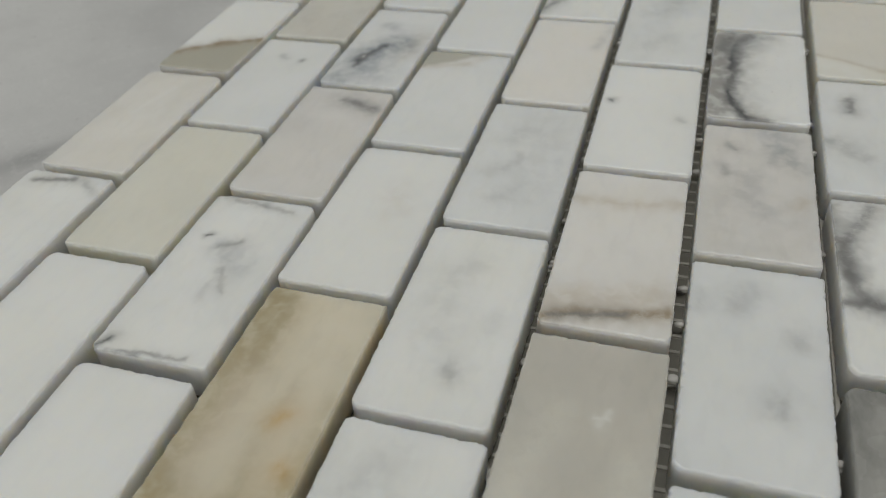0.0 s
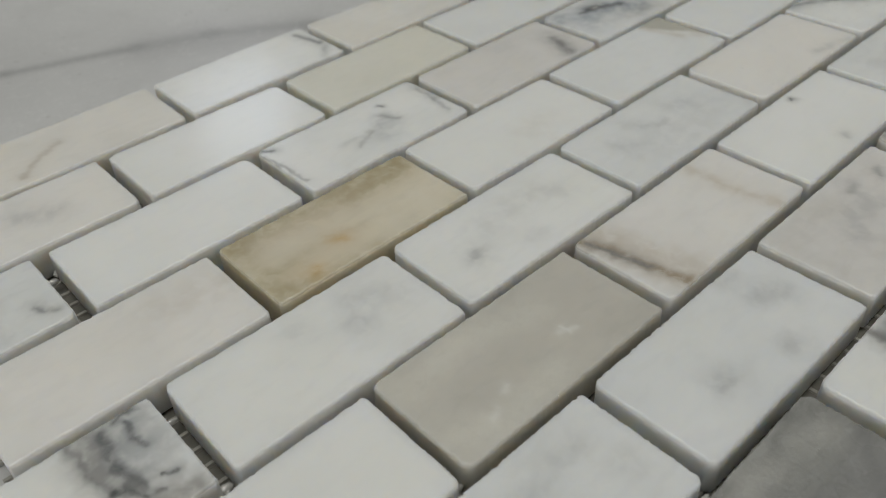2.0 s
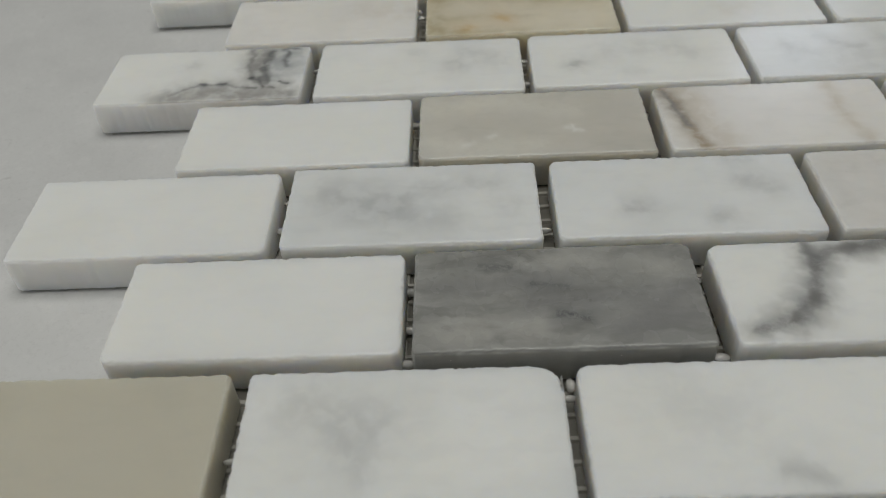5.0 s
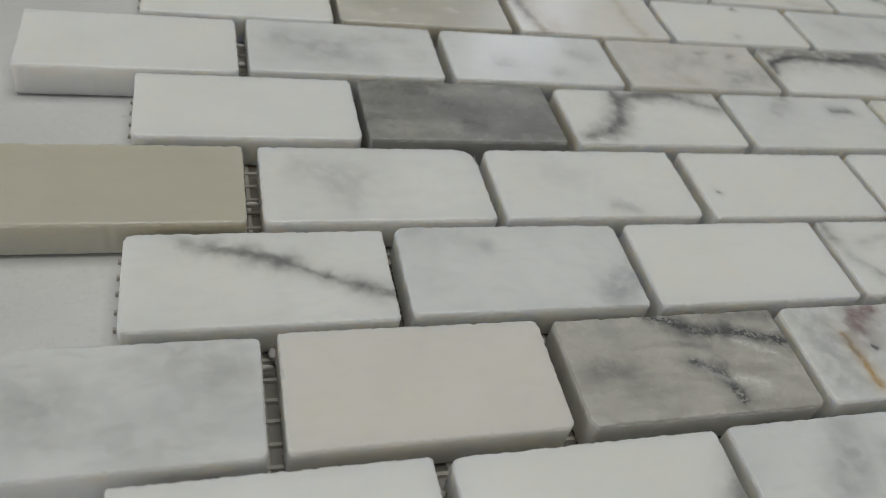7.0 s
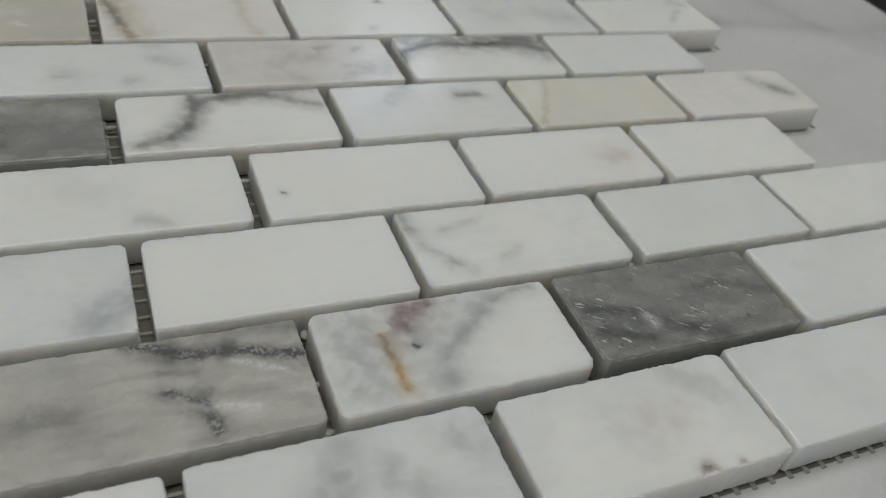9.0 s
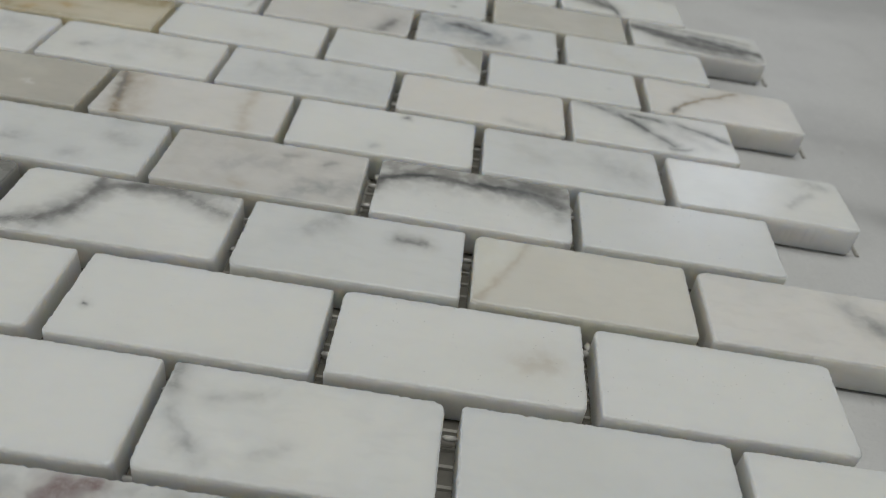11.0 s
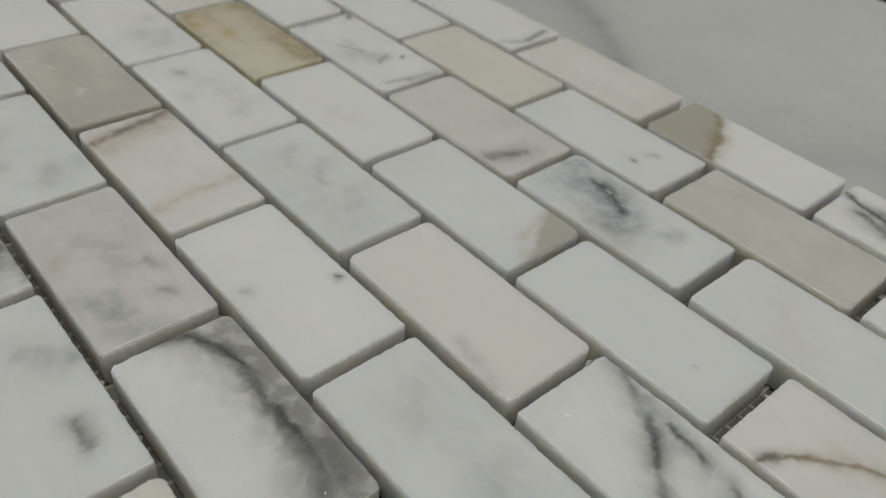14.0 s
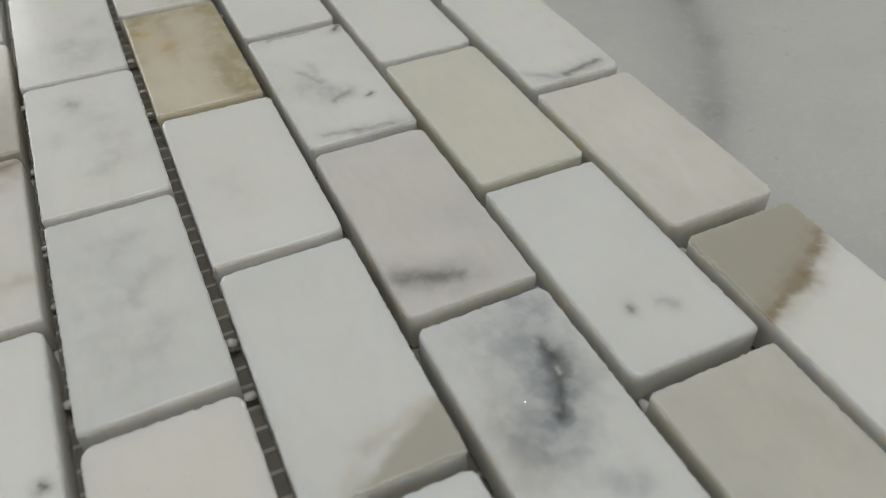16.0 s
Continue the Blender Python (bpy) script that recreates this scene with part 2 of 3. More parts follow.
    tilt = vcalc(nt, "MULTIPLY", vcalc(nt, "SUBTRACT", cells.outputs["Color"], (0.5, 0.5, 0.5)), (0.62, 0.62, 0))
    scaled = nt.nodes.new("ShaderNodeVectorMath")
    scaled.operation = "SCALE"
    nt.links.new(tilt, scaled.inputs[0])
    nt.links.new(facet, scaled.inputs["Scale"])
    nt.links.new(vcalc(nt, "NORMALIZE", vcalc(nt, "ADD", bump.outputs[0], scaled.outputs[0])), b.inputs["Normal"])
    return m


def slab_material():
    m, nt, b = material("table_porcelain")
    pos = nt.nodes.new("ShaderNodeTexCoord").outputs["Object"]
    warp = vcalc(nt, "MULTIPLY", vcalc(nt, "SUBTRACT", noise_tex(nt, pos, 5.0, 5.0, 0.6, True), (0.5, 0.5, 0.5)), (0.16, 0.16, 0))
    p = vcalc(nt, "ADD", pos, warp)
    cloud = spread(nt, noise_tex(nt, p, 4.0, 4.0, 0.55), 0.35, 0.75)
    out = mix(nt, cloud, (0.575, 0.58, 0.575), (0.49, 0.494, 0.49))
    n = noise_tex(nt, p, 2.6, 2.0, 0.5)
    line = calc(nt, "ABSOLUTE", calc(nt, "SUBTRACT", n, 0.5))
    thin = spread(nt, line, 0.012, 0.0)
    out = mix(nt, calc(nt, "MULTIPLY", thin, 0.15), out, (0.17, 0.172, 0.175))
    wide = spread(nt, line, 0.06, 0.0)
    out = mix(nt, calc(nt, "MULTIPLY", wide, 0.25), out, (0.27, 0.272, 0.275))
    mmt = vcalc(nt, "MULTIPLY", vcalc(nt, "ADD", pos, vcalc(nt, "MULTIPLY", warp, (0.05, 0.05, 0))), (1000, 1000, 0))
    for x0, y0, x1, y1, w, s in ((30, 378, 79, 363, 3.0, 0.35), (79, 363, 117, 349, 2.6, 0.5), (117, 349, 139, 340, 4.2, 0.32), (139, 340, 166, 320, 3.8, 0.32),
                                 (166, 320, 200, 290, 4.0, 0.4), (120, 345, 160, 322, 11.0, 0.3), (346, 176, 395, 170, 5.0, 0.25), (310, 186, 346, 176, 6.0, 0.3)):
        g = vein_node(nt, mmt, (x0, y0, 0), (x1, y1, 0), w, s)
        g.inputs["Ragged"].default_value = 1.0
        out = mix(nt, g.outputs[0], out, (0.22, 0.222, 0.225))
    speck = spread(nt, noise_tex(nt, pos, 260.0, 2.0), 0.70, 0.76)
    out = mix(nt, calc(nt, "MULTIPLY", speck, 0.25), out, (0.25, 0.24, 0.23))
    sand = noise_tex(nt, pos, 1100.0, 3.0, 0.7)
    out = mix(nt, calc(nt, "MULTIPLY", spread(nt, sand, 0.50, 0.68), 0.16), out, (0.36, 0.36, 0.355))
    out = mix(nt, calc(nt, "MULTIPLY", spread(nt, noise_tex(nt, pos, 420.0, 4.0, 0.7), 0.52, 0.66), 0.14), out, (0.70, 0.70, 0.69))
    out = mix(nt, calc(nt, "MULTIPLY", spread(nt, noise_tex(nt, pos, 45.0, 4.0, 0.6), 0.45, 0.7), 0.16), out, (0.36, 0.362, 0.365))
    nt.links.new(out, b.inputs["Base Color"])
    nt.links.new(calc(nt, "MULTIPLY_ADD", noise_tex(nt, pos, 60.0), 0.12, 0.28), b.inputs["Roughness"])
    return m


def plain(name, colour, rough, scale=8.0, vary=0.12, metal=0.0):
    m, nt, b = material(name)
    pos = nt.nodes.new("ShaderNodeTexCoord").outputs["Object"]
    out = mix(nt, noise_tex(nt, pos, scale, 5.0, 0.6), tuple(c * (1 - vary) for c in colour), tuple(min(1, c * (1 + vary)) for c in colour))
    nt.links.new(out, b.inputs["Base Color"])
    b.inputs["Roughness"].default_value, b.inputs["Metallic"].default_value = rough, metal
    return m


SLAB = slab_material()
PAINT = plain("wall_paint", (0.72, 0.72, 0.71), 0.8)
CEILING = plain("ceiling_paint", (0.75, 0.75, 0.74), 0.85)
FLOOR = plain("dark_floor", (0.02, 0.021, 0.024), 0.5)
DARKBODY = plain("table_base_paint", (0.03, 0.03, 0.032), 0.6)
FRAME = plain("window_frame_paint", (0.7, 0.7, 0.7), 0.4)
THREAD = plain("fibreglass_thread", (0.33, 0.32, 0.285), 0.45, 900.0, 0.25)
# dark colour that carries the shade at the bottom of the joints
JOINT_SHADE = plain("joint_shade", (0.15, 0.143, 0.122), 0.35, 300.0, 0.3)
GLUE, gnt, gb = material("clear_glue")
gb.inputs["Base Color"].default_value = (0.74, 0.73, 0.70, 1)
gb.inputs["Roughness"].default_value = 0.12
gb.inputs["Transmission Weight"].default_value = 0.45


# ---- structure ----
def mesh_of(bm, name, mat):
    me = bpy.data.meshes.new(name)
    bm.to_mesh(me)
    bm.free()
    me.materials.append(mat)
    return me


def part(name, bm, mat, parent=None, label=""):
    ob = new(name, mesh_of(bm, name, mat))
    ob.parent = parent
    return tagged(ob, label)


def box(bm, x0, y0, z0, x1, y1, z1, bevel=0.0):
    r = bmesh.ops.create_cube(bm, size=1.0, matrix=Matrix.Translation(((x0 + x1) / 2, (y0 + y1) / 2, (z0 + z1) / 2)) @ Matrix.Diagonal((x1 - x0, y1 - y0, z1 - z0, 1)))
    if bevel:
        edges = list({e for v in r["verts"] for e in v.link_edges})
        bmesh.ops.bevel(bm, geom=edges, offset=bevel, segments=3, affect="EDGES", profile=0.5)
    return bm


def setting(name, mat, *boxes, label="", category=""):
    bm = bmesh.new()
    for q in boxes:
        box(bm, *q)
    return tagged(part(name, bm, mat), label, category, kind="structure")


X0, X1, Y0, Y1, Z0, Z1 = -2.6, 3.1, -2.7, 3.0, -0.76, 2.0
setting("floor", FLOOR, (X0, Y0, Z0 - 0.1, X1, Y1, Z0), label="very dark floor far below the table", category="floor")
setting("ceiling", CEILING, (X0, Y0, Z1, X1, Y1, Z1 + 0.1), label="plain white ceiling", category="ceiling")
setting("wall_south", PAINT, (X0 - 0.1, Y0 - 0.1, Z0 - 0.1, X1 + 0.1, Y0, Z1 + 0.1), label="plain pale wall", category="wall")
setting("wall_west", PAINT, (X0 - 0.1, Y0, Z0 - 0.1, X0, -1.6, Z1 + 0.1), (X0 - 0.1, 0.0, Z0 - 0.1, X0, Y1, Z1 + 0.1),
        (X0 - 0.1, -1.6, Z0 - 0.1, X0, 0.0, 0.36), (X0 - 0.1, -1.6, 1.36, X0, 0.0, Z1 + 0.1), label="pale wall with an opening for the added window", category="wall")
# this window is out of view, added to go with the west lamp
window_added_w = tagged(new("window_added"), "wide white-framed window, unseen, added for the lamp that brightens tile sides", "window", kind="structure")
setting("wall_east", PAINT, (X1, Y0, Z0 - 0.1, X1 + 0.1, Y1, Z1 + 0.1), label="plain pale wall", category="wall")
WX0, WX1, WZ0, WZ1 = 1.14, 1.70, 1.42, 1.90
setting("wall_north", PAINT, (X0 - 0.1, Y1, Z0 - 0.1, WX0, Y1 + 0.12, Z1 + 0.1), (WX1, Y1, Z0 - 0.1, X1 + 0.1, Y1 + 0.12, Z1 + 0.1),
        (WX0, Y1, Z0 - 0.1, WX1, Y1 + 0.12, WZ0), (WX0, Y1, WZ1, WX1, Y1 + 0.12, Z1 + 0.1), label="pale wall with a small high window", category="wall")
window = tagged(new("window_1"), "small white-framed window letting in bluish daylight", "window", kind="structure")
for q in ((WX0, Y1 + 0.03, WZ0, WX1, Y1 + 0.09, WZ0 + 0.06), (WX0, Y1 + 0.03, WZ1 - 0.06, WX1, Y1 + 0.09, WZ1),
          (WX0, Y1 + 0.03, WZ0 + 0.06, WX0 + 0.06, Y1 + 0.09, WZ1 - 0.06), (WX1 - 0.06, Y1 + 0.03, WZ0 + 0.06, WX1, Y1 + 0.09, WZ1 - 0.06),
          (1.405, Y1 + 0.03, WZ0 + 0.06, 1.435, Y1 + 0.09, WZ1 - 0.06)):
    part("window_frame", box(bmesh.new(), *q), FRAME, window)

for q in ((X0 - 0.09, -1.6, 0.36, X0 - 0.04, 0.0, 0.41), (X0 - 0.09, -1.6, 1.31, X0 - 0.04, 0.0, 1.36),
          (X0 - 0.09, -1.6, 0.41, X0 - 0.04, -1.55, 1.31), (X0 - 0.09, -0.05, 0.41, X0 - 0.04, 0.0, 1.31)):
    part("window_frame", box(bmesh.new(), *q), FRAME, window_added_w)

table = tagged(new("stone_table"), "grey polished stone-look slab table with faint veins", "table")
part("tabletop", box(bmesh.new(), -0.75, -0.85, -0.02, 0.447, 0.468, 0.0014, 0.002), SLAB, table, "pale grey veined polished slab")
part("base", box(bmesh.new(), -0.6, -0.7, Z0, 0.38, 0.40, -0.02), DARKBODY, table, "dark plinth under the slab")

# ---- the mosaic sheet ----
PU, PV, GU, GV = 0.0508, 0.0254, 0.0027, 0.0023
BOTTOM, TOP = 0.0020, 0.0100
sheet = tagged(new("mosaic_sheet"), "sheet of brick-bond marble mosaic tiles on fibreglass mesh", "mosaic tile")


def tile_mesh(seed, big_corner=None, broken=()):
    """A honed little brick: rounded, slightly wobbly outline, worn top edge, flat underside."""
    rnd = random.Random(seed)
    hx, hy = (PU - GU) / 2 + rnd.uniform(-0.0002, 0.0002), (PV - GV) / 2 + rnd.uniform(-0.0002, 0.0002)
    ring = []
    for k, (sx, sy) in enumerate(((1, -1), (1, 1), (-1, 1), (-1, -1))):
        r = rnd.choice((0.0005, 0.0007, 0.0009, 0.0013, 0.0018)) + rnd.uniform(0, 0.0003)
        if k == big_corner:
            r = 0.0045
        cx, cy = sx * (hx - r), sy * (hy - r)
        a0 = (-90, 0, 90, 180)[k]
        for j in range(7):
            a = radians(a0 + 15 * j)
            ring.append((cx + r * math.cos(a), cy + r * math.sin(a)))
        # points along the straight side that follows
        nx, ny = ((1, 1), (-1, 1), (-1, -1), (1, -1))[k]
        ex, ey = ring[-1]
        long_side = k in (1, 3)
        steps = 90 if long_side else 45
        end = ((-hx + 0.0016, ey), (0, 0), (hx - 0.0016, ey))[(k - 1)] if long_side else (ex, (hy - 0.0016) * ny)
        for j in range(1, steps):
            u = j / steps
            ring.append((ex + (end[0] - ex) * u, ey + (end[1] - ey) * u))
    n = len(ring)
    wob = [rnd.gauss(0, 0.00004) for _ in ring]
    # the top arris is chipped here and there, each nick a few tenths of a millimetre wide
    nick = [max(0.0, rnd.gauss(0, 0.00008)) for _ in ring]
    for _ in range(60):
        at, deep, wide = rnd.randrange(n), rnd.uniform(0.00008, 0.00030), rnd.choice((0, 0, 1, 1, 2))
        for j in range(-wide, wide + 1):
            k = (at + j) % n
            nick[k] = max(nick[k], deep * (1 - abs(j) / (wide + 1)))
    for at, deep, half in broken:  # larger breaks on the front edge
        for k, (x, y) in enumerate(ring):
            if y < 0 and abs(x - at) < half:
                nick[k] += deep * (1 - ((x - at) / half) ** 2) * rnd.uniform(0.75, 1.15)
    lo = [rnd.gauss(0, 0.00005) for _ in ring]
    bm = bmesh.new()
    layers = []
    for z, inset, noise_amp, chip in ((BOTTOM, 0.0003, 0.6, 0), (BOTTOM + 0.0006, 0.0, 1.0, 0), (TOP - 0.0007, 0.0, 1.0, 0.1), (TOP - 0.0004, 0.00002, 1.0, 0.5),
                                      (TOP - 0.00017, 0.00008, 0.9, 1.0), (TOP - 0.00005, 0.00018, 0.9, 1.1), (TOP, 0.00034, 0.8, 1.2)):
        row = []
        for k, (x, y) in enumerate(ring):
            d = inset + noise_amp * (wob[k] + (lo[k] if z < 0.005 else 0)) + chip * nick[k]
            fx, fy = 1 - d / hx, 1 - d / hy
            row.append(bm.verts.new((x * fx, y * fy, z)))
        layers.append(row)
    for a, b in zip(layers, layers[1:]):
        for k in range(n):
            bm.faces.new((a[k], a[(k + 1) % n], b[(k + 1) % n], b[k]))
    bm.faces.new(layers[-1])
    bm.faces.new(layers[0][::-1])
    bmesh.ops.recalc_face_normals(bm, faces=bm.faces)
    for f in bm.faces:
        f.smooth = len(f.verts) == 4
    # crisp arrises: sides, worn rim and top do not share their shading
    for e in bm.edges:
        za, zb = e.verts[0].co.z, e.verts[1].co.z
        if abs(za - zb) < 1e-7 and (abs(za - TOP) < 1e-6 or abs(za - (TOP - 0.0007)) < 1e-6):
            e.smooth = False
    return bm


def tile(row, column, base, cloud, dx, dy, veins):
    seed = 100 + row * 7 + column
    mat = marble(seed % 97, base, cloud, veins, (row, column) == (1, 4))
    rnd = random.Random(seed * 3)
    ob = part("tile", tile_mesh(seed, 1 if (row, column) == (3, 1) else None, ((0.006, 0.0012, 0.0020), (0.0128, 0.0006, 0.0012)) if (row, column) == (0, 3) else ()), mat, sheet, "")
    x = (column + 0.5) * PU + (PU / 2 if row % 2 == 0 else 0) + dx * MM
    y = (row + 0.5) * PV + dy * MM
    ob.matrix_basis = pose(x, y, rnd.uniform(-0.0001, 0.0001), rnd.uniform(-0.25, 0.25), rnd.uniform(-0.15, 0.15), rnd.uniform(-0.3, 0.3))
    ob["label"] = WORDS[base] + (" tile with darker veins" if veins else " tile, almost plain")
    return ob


tile(0, 0, "W", 0.4, 0.24, 0.05, [])
tile(0, 1, "W", 0.4, 0.17, -0.13, [
     (24.6, 2.9, 23.3, -1.9, 1.8, .7, "K"), (22.6, -2.8, 22.3, -8.2, 1.5, .75, "K"), (23.4, -6.1, 23.6, -8.7, .9, .5, "N")])
tile(0, 2, "B", 1.4, -0.06, 0.20, [
     (-0.9, 9.0, -3.2, 2.5, 2.2, .5, "G"), (-3.2, 2.5, -7.5, -2.6, 2.2, .5, "G"), (6.7, 4.2, 5.6, 0.6, 1.6, .5, "G"), (17.4, 6.8, 19.7, 4.3, 2.2, .5, "G"), (9.8, -1.5, 9.4, -3.9, 1.6, .4, "G")])
tile(0, 3, "W", 1.0, 0.35, -0.04, [
     (12.8, 8.3, 17.4, 3.8, 2.6, .5, "G"),
     (2.1, 1.8, 6.2, -1.1, 2.2, .3, "T"),
     (9.0, 2.5, 10.0, 1.0, 1.0, .3, "T"),
     (-6, 4, -2, -2, 3.5, .2, "G"),
     (4.8, -10.7, 7.2, -10.7, .8, .55, "N"), (5.4, -10.5, 6.4, -10.6, .4, .7, "K"), (12.4, -11.0, 13.2, -11.0, .4, .5, "N"),
])
tile(0, 4, "B", 0.8, -0.53, 0.24, [])
tile(0, 5, "W", 0.8, 0.00, 0.00, [])
tile(1, 0, "B", 2.5, 0.56, -0.05, [
     (-15, 3, -9, 0, 4, .5, "G"), (12, 8, 18, 5, 4, .45, "G"), (2, -5, 8, -8, 4, .3, "G")])
tile(1, 1, "PW", 0.6, 0.47, 0.50, [
     ([(-18, 3), (-4, 5), (12, 2)], 4.0, .2, "PT"),
])
tile(1, 2, "S", 1.6, 0.46, 0.13, [
     (-4.2, 11.9, 3.1, 8.2, 1.1, .85, "D"), (3.1, 8.2, 11.8, 6.4, 1.1, .85, "D"), (11.8, 6.4, 25.1, 2.7, 1.1, .85, "D"), (9.9, 11.7, 24.2, 9.9, 1.6, .7, "K"), (1.0, 0.1, 5.5, -2.8, 1.1, .85, "D"), (5.5, -2.8, 7.4, -8.8, 1.1, .85, "D"), (-19.3, -0.7, -13.9, -1.3, 2.0, .75, "K"), (-17.5, 9.5, -9.3, 8.2, 2.0, .45, "G"), (0.6, 4.9, 5.9, 3.6, .9, .5, "K"), (8, -4, 14, -6, .6, .5, "W"), (12, 4, 20, 1, .5, .5, "W"), (2, -1, 6, -4, .5, .4, "W")])
tile(1, 3, "W", 1.0, -0.15, 0.31, [
     ([(-12.6, 4.0), (-11.8, -1.9), (-11.4, -8.6)], 1.0, 1.0, "O"),
     ([(-12.6, 3.0), (-12.0, -1)], .5, .7, "N"),
     ([(-8.0, 5.0), (-6.4, 8.6), (-2.0, 9.8)], 2.0, .95, "U"),
     ([(-7.6, 5.5), (-5.0, 7.0)], 2.2, .6, "U"),
     ([(20, 10.2), (12, 8.2), (7.4, 5.6), (2, 1.0), (-0.6, -2.0), (-3.2, -8.4)], 1.3, .85, "G"),
     ([(4, 9), (10, 9.6)], 2.0, .5, "G"),
     ([(-19.5, 7.6), (-19, 0), (-20.5, -5)], 3.4, .6, "G"),
     ([(-15, 8), (-14, 0), (-15, -7)], 3.0, .4, "G"),
     ([(-2, 4), (-5, -2), (-6, -8)], 2.6, .4, "G"),
     (-7.3, 0.4, -6.9, -0.1, .6, .95, "D"),
])
tile(1, 4, "D", 1.2, -0.28, 0.35, [
     ([(-21, 1.3), (-9, -2.0)], 1.8, .95, "D"),
     ([(-21, -5), (-15.5, -6.6), (-12, -8)], 2.0, 1.0, "D"),
     ([(-6.5, -5.0), (-1, -7.5), (5, -9.4)], 2.1, 1.0, "D"),
     ([(18, 3), (20, -4)], 2.2, .5, "K"),
     ([(-2, 10), (8, 9.6), (18, 8)], 2.0, .45, "K"),
     ([(-20, 8), (-8, 4), (2, -1), (10, -1)], 1.6, .35, "K"),
     ([(4, 3), (14, 3), (22, -1)], 1.4, .5, "D"),
     (-9.4, -2.6, -8.9, -4.4, .8, .6, "W"),
])
tile(1, 5, "B", 0.8, 0.00, 0.00, [])
tile(2, 0, "W", 1.0, 0.30, -0.16, [
     (-13.9, 8.8, -8.9, 7.9, 1.6, .45, "K"), (-8.4, 7.6, -2.9, 5.6, 1.0, .75, "K"), (-2.9, 5.6, 3.7, 3.4, 1.0, .75, "K"), (-0.1, 4.3, 4.6, 3.1, 1.5, .5, "K"), (4.6, 3.1, 12.0, -0.8, .8, .6, "K"), (12.0, -0.8, 17.7, -3.4, .8, .6, "K"), (17.7, -3.4, 24.0, -5.3, 1.2, .7, "K")])
tile(2, 1, "B", 1.2, -0.00, 0.38, [
     (17.9, -7.1, 24.5, -3.6, 2.2, .65, "V"), (-21.5, 9.7, -11.4, 9.1, 2.5, .3, "G"), (-6.3, 5.9, -5.8, 5.9, 1.0, .35, "V")])
tile(2, 2, "W", 0.4, 0.19, 0.15, [])
tile(2, 3, "W", 1.2, -0.37, 0.15, [
     (-23.1, 10.5, -22.3, 6.0, 1.4, .55, "K"), (-21.4, 0.7, -17.2, -5.2, 1.1, .6, "G"), (-17.2, -5.2, -13.7, -8.7, 1.1, .6, "G"), (-14.7, 4.8, -5.6, 7.3, .9, .4, "G"), (-4.9, -6.0, -0.4, -3.4, .9, .35, "G")])
tile(2, 4, "B", 0.6, 0.07, 0.28, [])
tile(2, 5, "W", 0.6, 0.00, 0.00, [])
tile(3, 0, "Y", 0.6, 0.00, 0.00, [])
tile(3, 1, "W", 1.0, 0.21, 0.05, [
     (-15, 5, -4, 1, 3.5, .35, "G"), (-8, -2, -6, -6, 2, .3, "G")])
tile(3, 2, "W", 0.6, -0.49, 0.09, [
     (3, -8, 7, -9, 1.5, .5, "G"), (-10, 5, -4, 3, 4, .15, "V")])
tile(3, 3, "W", 0.4, 0.09, -0.14, [
     (-20, -3, -19.5, -3, .5, .8, "D"),])
tile(3, 4, "W", 0.4, -0.08, 0.49, [
     (13.5, -1.2, 17.0, -0.6, 2.6, .5, "T"),
])
tile(3, 5, "W", 0.4, 0.00, 0.00, [])
tile(4, 0, "W", 0.4, 0.52, 0.45, [])
tile(4, 1, "D", 1.8, -0.24, 0.72, [
     (-20, 2, 0, 4, 2, .45, "K"), (-5, -2, 16, 0, 1.6, .5, "K"), (2, 8, 20, 6, 2, .35, "S"), (10, -8, 22, -5, 1.6, .75, "K"), (14, -5, 23, 2, 1.4, .6, "K"), (-20, -8, -4, -7, 2, .4, "S"), (-12, 7, -8, 7, 1.2, .5, "D"), (0, -4, 5, -5, .9, .7, "D"), (-4, 3, 2, 2, .8, .5, "D")])
tile(4, 2, "W", 0.8, 0.18, 0.34, [
     (-7.5, 10.9, -7.1, 5.5, 1.6, .75, "K"), (-7.1, 5.5, -9.6, -2.3, 1.6, .75, "K"), (-9.6, -2.3, -13.7, -6.8, 1.6, .75, "K"), (-13.7, -6.8, -20.9, -8.5, 1.6, .75, "K"), (-6.4, 7.3, 0.6, 9.8, 1.3, .65, "K"), (0.6, 9.8, 9.6, 10.3, 1.3, .65, "K"), (8.8, 13.1, 21.4, 11.2, 1.6, .7, "K"), (-1, 9.5, 10, 9.5, 1.6, .6, "K"), (10, 9.5, 22, 4, 1.6, .65, "K")])
tile(4, 3, "B", 0.8, 0.23, 0.51, [
     (-9.7, 4.4, -4.5, 9.5, 2.0, .6, "G"), (9.4, 5.3, 15.0, 4.3, 1.2, .7, "K"), (-4.5, 9.5, -1.9, 14.3, 1.2, .35, "G")])
tile(4, 4, "PT", 0.6, -0.24, 0.36, [
     (-23, -11, -11, 11, -.8, .75, "Y2"),
     ([(-11.2, 11.0), (-16.4, 0.6), (-22.0, -9.8)], .7, .6, "T"),
     ([(-20, 2), (-17, 9)], 3.0, .4, "W"),
])
tile(4, 5, "P", 1.2, 0.00, 0.00, [
     (8.7, 6.6, 14.6, 0.3, 1.8, .55, "G"), (13.7, 1.9, 18.6, -2.8, 1.5, .5, "K")])
tile(5, 0, "W", 0.4, 0.24, -0.14, [])
tile(5, 1, "B", 1.2, 0.17, 0.47, [
     (-16.0, 3.2, -2.6, -0.1, 2.6, .5, "G"), (-9.7, -2.1, 6.1, -5.7, 2.5, .35, "G"), (2.7, 4.6, 15.4, 5.3, 2.0, .35, "G"), (18.7, -1.4, 19.2, -1.4, 2.0, .3, "G")])
